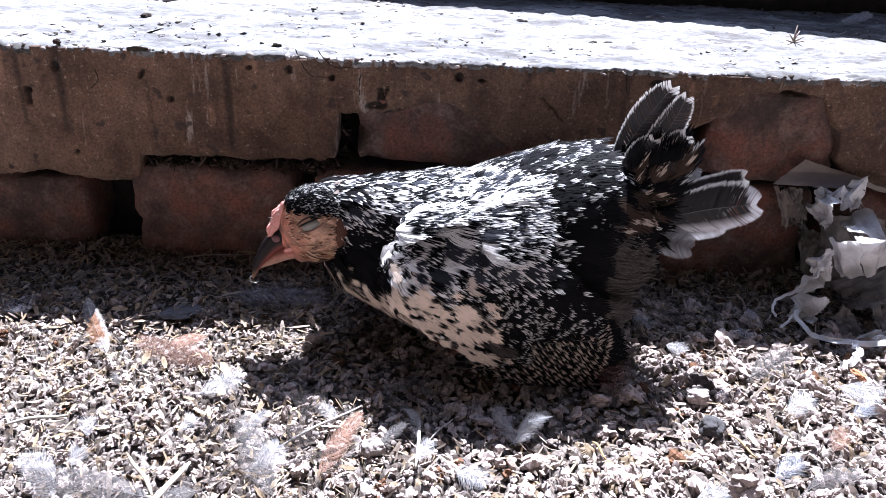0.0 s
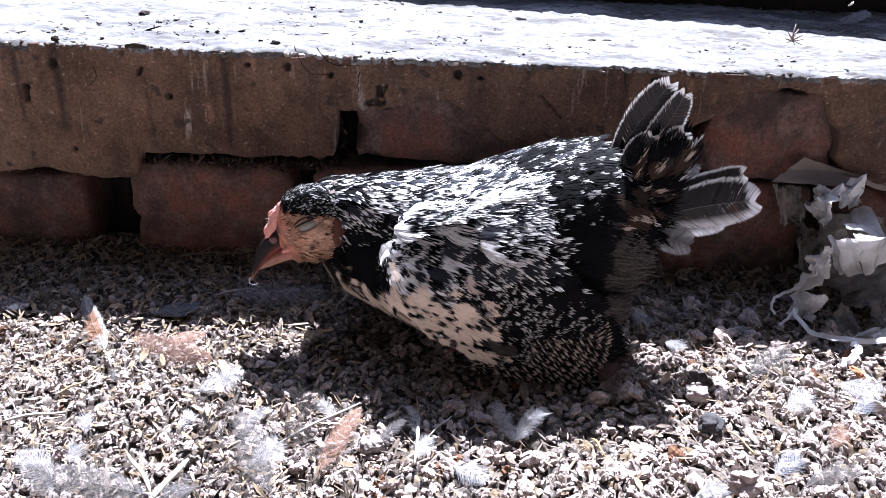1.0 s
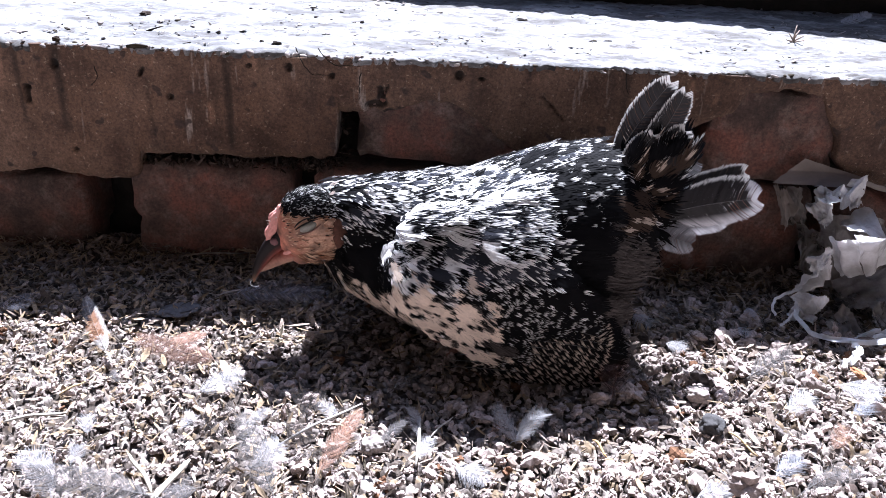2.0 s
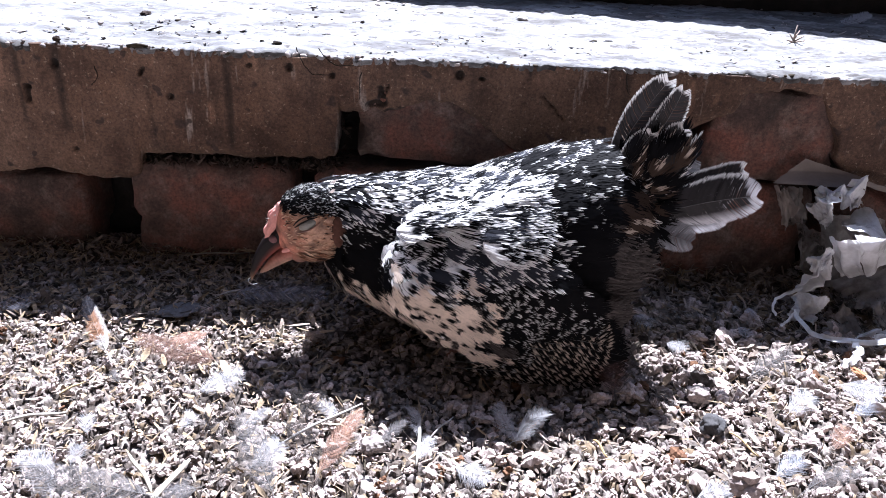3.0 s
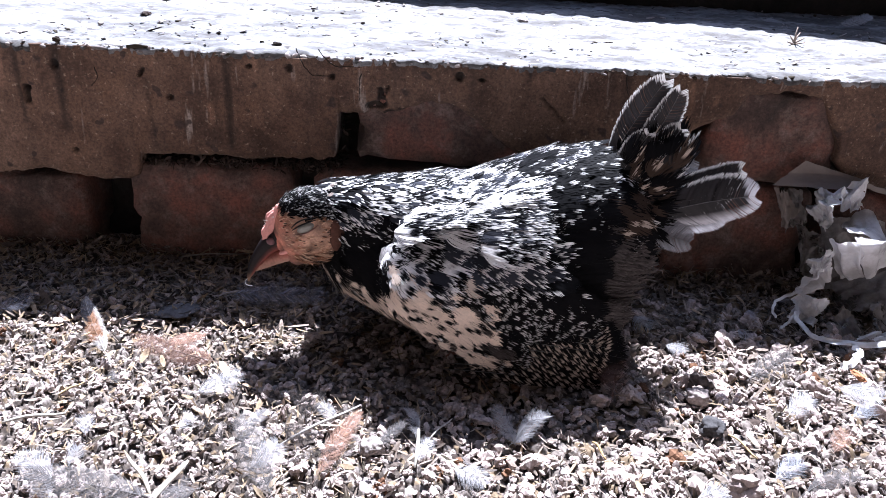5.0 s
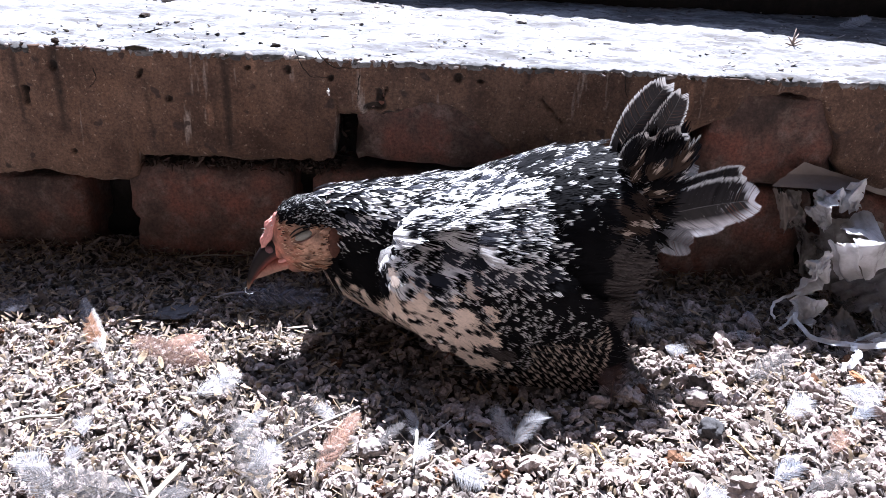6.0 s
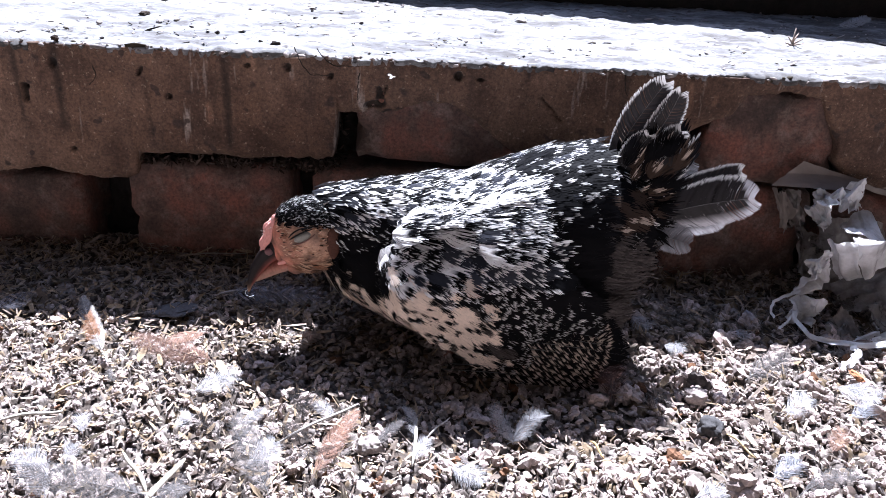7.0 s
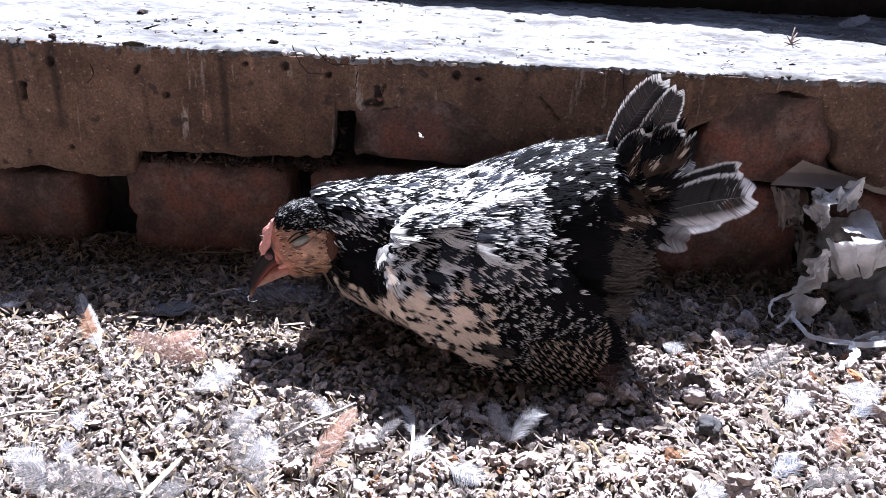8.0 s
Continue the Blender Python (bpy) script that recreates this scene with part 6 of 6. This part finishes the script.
def fly():
    """A small fly with its wings spread, caught by the sun."""
    ob = new("fly", blob_mesh("fly", (0, 0, 0), (0.0016, 0.0007, 0.0007), FLY, 3, 0.1, None, 2))
    part_mesh("head", blob_mesh("head", (0.0018, 0, 0.0001), (0.0005, 0.0006, 0.00055), FLY, 5, 0.05, None, 2), ob)
    for sgn in (-1, 1):
        out = np.array([(0.001, 0.0006, 0.0008), (0.0004, 0.0024, 0.0015), (-0.0012, 0.0044, 0.0017), (-0.0028, 0.0046, 0.0014), (-0.0032, 0.003, 0.0011), (-0.0012, 0.001, 0.0008)]) * (0.6, 0.6 * sgn, 0.6)
        v = np.concatenate([out, out - (0, 0, 0.0001)])
        rim = [[i, (i + 1) % 6, 6 + (i + 1) % 6, 6 + i] for i in range(6)]
        part_mesh("wing", mesh_from("wing", v, [list(range(6)), list(range(11, 5, -1))] + rim, FILM), ob, "glassy wing")
    return tagged(ob, "tiny pale fly in flight, lit by the sun", "fly", "flies in the air")


FLY = mat_plain("dusty_fly_body", (0.42, 0.38, 0.34), 0.5, 0.3, 900, 0.4, 0)
fly_a, fly_b = fly(), fly()


def motions():
    """The nodding head, the neck that follows, the breathing body, the lifting tail, and two flies."""
    # seconds, millimetres along x and z, degrees of turn
    HEAD_ROWS = [(0, 2.1, 1.0, -0.9), (0.5, 1.6, -0.6, -0.1), (1, 1.3, -1.3, 0.8), (1.5, 1.2, -2.0, 1.7), (3, 0.4, -0.8, 0.8), (3.5, 0, 0, 0), (4, -0.3, 0, -0.6), (4.5, -0.5, -0.2, -0.5),
                 (6, -0.6, -5.5, 0.8), (6.5, -0.7, -6.5, 1.4), (7, -0.8, -8.1, 2.0), (7.5, 0.6, -10.2, 3.9), (8, 0.4, -11.2, 4.5)]
    NECK_ROWS = [(0, 0.6, 0.8, 0), (0.5, 0.6, -0.1, 0), (1, 0.5, -0.5, 0.3), (1.5, 0.6, -0.5, 0.6), (3, 0.2, -0.3, 0), (3.5, 0, 0, 0), (4, -0.2, 0, 0), (4.5, -0.4, 0.1, 0),
                 (6, 0.4, -2.5, 2.0), (6.5, 0.5, -2.5, 2.2), (7, 0.4, -3.0, 2.4), (7.5, 0.8, -3.2, 2.6), (8, 0.6, -3.6, 2.8)]
    BODY_ROWS = [(0, 0.2, 1.2, 0.1), (0.5, 0.2, 0.9, 0.4), (1, 0.2, 0.8, 0.6), (1.5, 0.3, 1.0, 0.4), (3, 0.3, -0.1, 0.2), (3.5, 0, 0, 0), (4, -0.2, -0.2, 0), (4.5, -0.4, -0.3, 0.1),
                 (6, 0.4, -0.1, 1.0), (6.5, 0.7, 0, 1.3), (7, 0.8, -0.1, 1.7), (7.5, 1.1, 0.1, 2.0), (8, 1.1, 0, 2.0)]
    TAIL_ROWS = [(0, 2.3, -3.9, -1.9), (0.5, 2.5, -4.0, -2.0), (1, 2.1, -3.4, -1.7), (1.5, 2.0, -2.5, -1.3), (3, 0.9, -0.8, -0.4), (3.5, 0, 0, 0), (4, -0.4, 0.4, 0), (4.5, -0.5, 0.7, 0.1),
                 (6, 0.8, -1.3, -0.4), (6.5, 0.9, -0.7, -0.2), (7, 0.8, -1.1, -0.2), (7.5, 0.6, -1.3, -0.1), (8, -0.1, -0.9, 0.1)]
    # seconds, place, heading
    FLY_A = [(0, -0.123, -0.100, 0.394, 0), (3, -0.080, -0.100, 0.360, 20), (5.5, -0.036, -0.050, 0.160, 40), (5.8, -0.056, -0.050, 0.118, 60), (5.9, -0.066, -0.050, 0.128, 80), (6, -0.073, -0.050, 0.138, 70), (6.1, -0.078, -0.050, 0.138, 40), (6.2, -0.081, -0.050, 0.134, 0), (6.3, -0.079, -0.050, 0.127, -20), (6.4, -0.079, -0.050, 0.127, -30), (6.5, -0.063, -0.050, 0.129, -40), (6.6, -0.061, -0.050, 0.129, -30), (6.7, -0.054, -0.050, 0.131, -20), (7.2, -0.026, -0.050, 0.154, 0), (7.9, -0.008, -0.050, 0.113, 20), (8, -0.015, -0.050, 0.111, 30)]
    FLY_B = [(0, 0.311, 0.020, 0.293, 0), (0.8, 0.279, 0.030, 0.214, 20), (1, 0.264, 0.030, 0.188, 40), (1.2, 0.273, 0.030, 0.221, 40), (3, 0.347, 0.000, 0.294, 20), (5.6, 0.338, -0.060, 0.129, 0), (5.9, 0.263, -0.085, 0.081, -20), (6, 0.239, -0.085, 0.069, -20), (6.1, 0.212, -0.085, 0.065, 0), (6.2, 0.193, -0.085, 0.058, 20), (6.3, 0.179, -0.085, 0.046, 50), (6.4, 0.179, -0.085, 0.046, 60), (6.6, 0.108, -0.020, -0.002, 60), (7.6, 0.112, -0.020, 0.003, 20), (7.8, 0.161, -0.085, 0.040, 0), (7.9, 0.217, -0.085, 0.064, 0), (8, 0.284, -0.085, 0.090, 0)]
    # the head is held a little out from the body's middle line, the neck half as far
    held = {head: (0.0042, -0.0158, 0.0058), neck: (0.0007, -0.0079, 0.004)}
    for part_ob, rows, at in ((head, HEAD_ROWS, HEAD_AT), (neck, NECK_ROWS, NECK_AT), (body, BODY_ROWS, BODY_AT), (wing_near, BODY_ROWS, BODY_AT), (wing_far, BODY_ROWS, BODY_AT), (tail, TAIL_ROWS, TAIL_AT)):
        ox, oy, oz = held.get(part_ob, (0, 0, 0))
        walk(part_ob, [(t, pose(at[0] + ox + dx / 1000, oy, at[2] + oz + dz / 1000, 0, -turn, 0)) for t, dx, dz, turn in rows])
    # the lower beak turns on the corner of the mouth: seconds, degrees of opening
    hinge = Vector((-0.0830, 0, 0.0740)) - Vector(HEAD_AT)
    GAPE = [(0, -4.5), (1.5, -4.5), (2.4, -2.5), (2.9, 1), (3.2, 2), (3.5, 0.5), (4, -1), (4.3, -3), (4.7, -4), (6, -4.5), (8, -4)]
    walk(lower_beak, [(t, Matrix.Translation(hinge) @ pose(0, 0, 0, 0, -a, 0) @ Matrix.Translation(-hinge)) for t, a in GAPE])
    walk(fly_a, [(t, pose(x, y, z, 15, a, 20)) for t, x, y, z, a in FLY_A])
    walk(fly_b, [(t, pose(x, y, z, 15, a, 160)) for t, x, y, z, a in FLY_B])


motions()
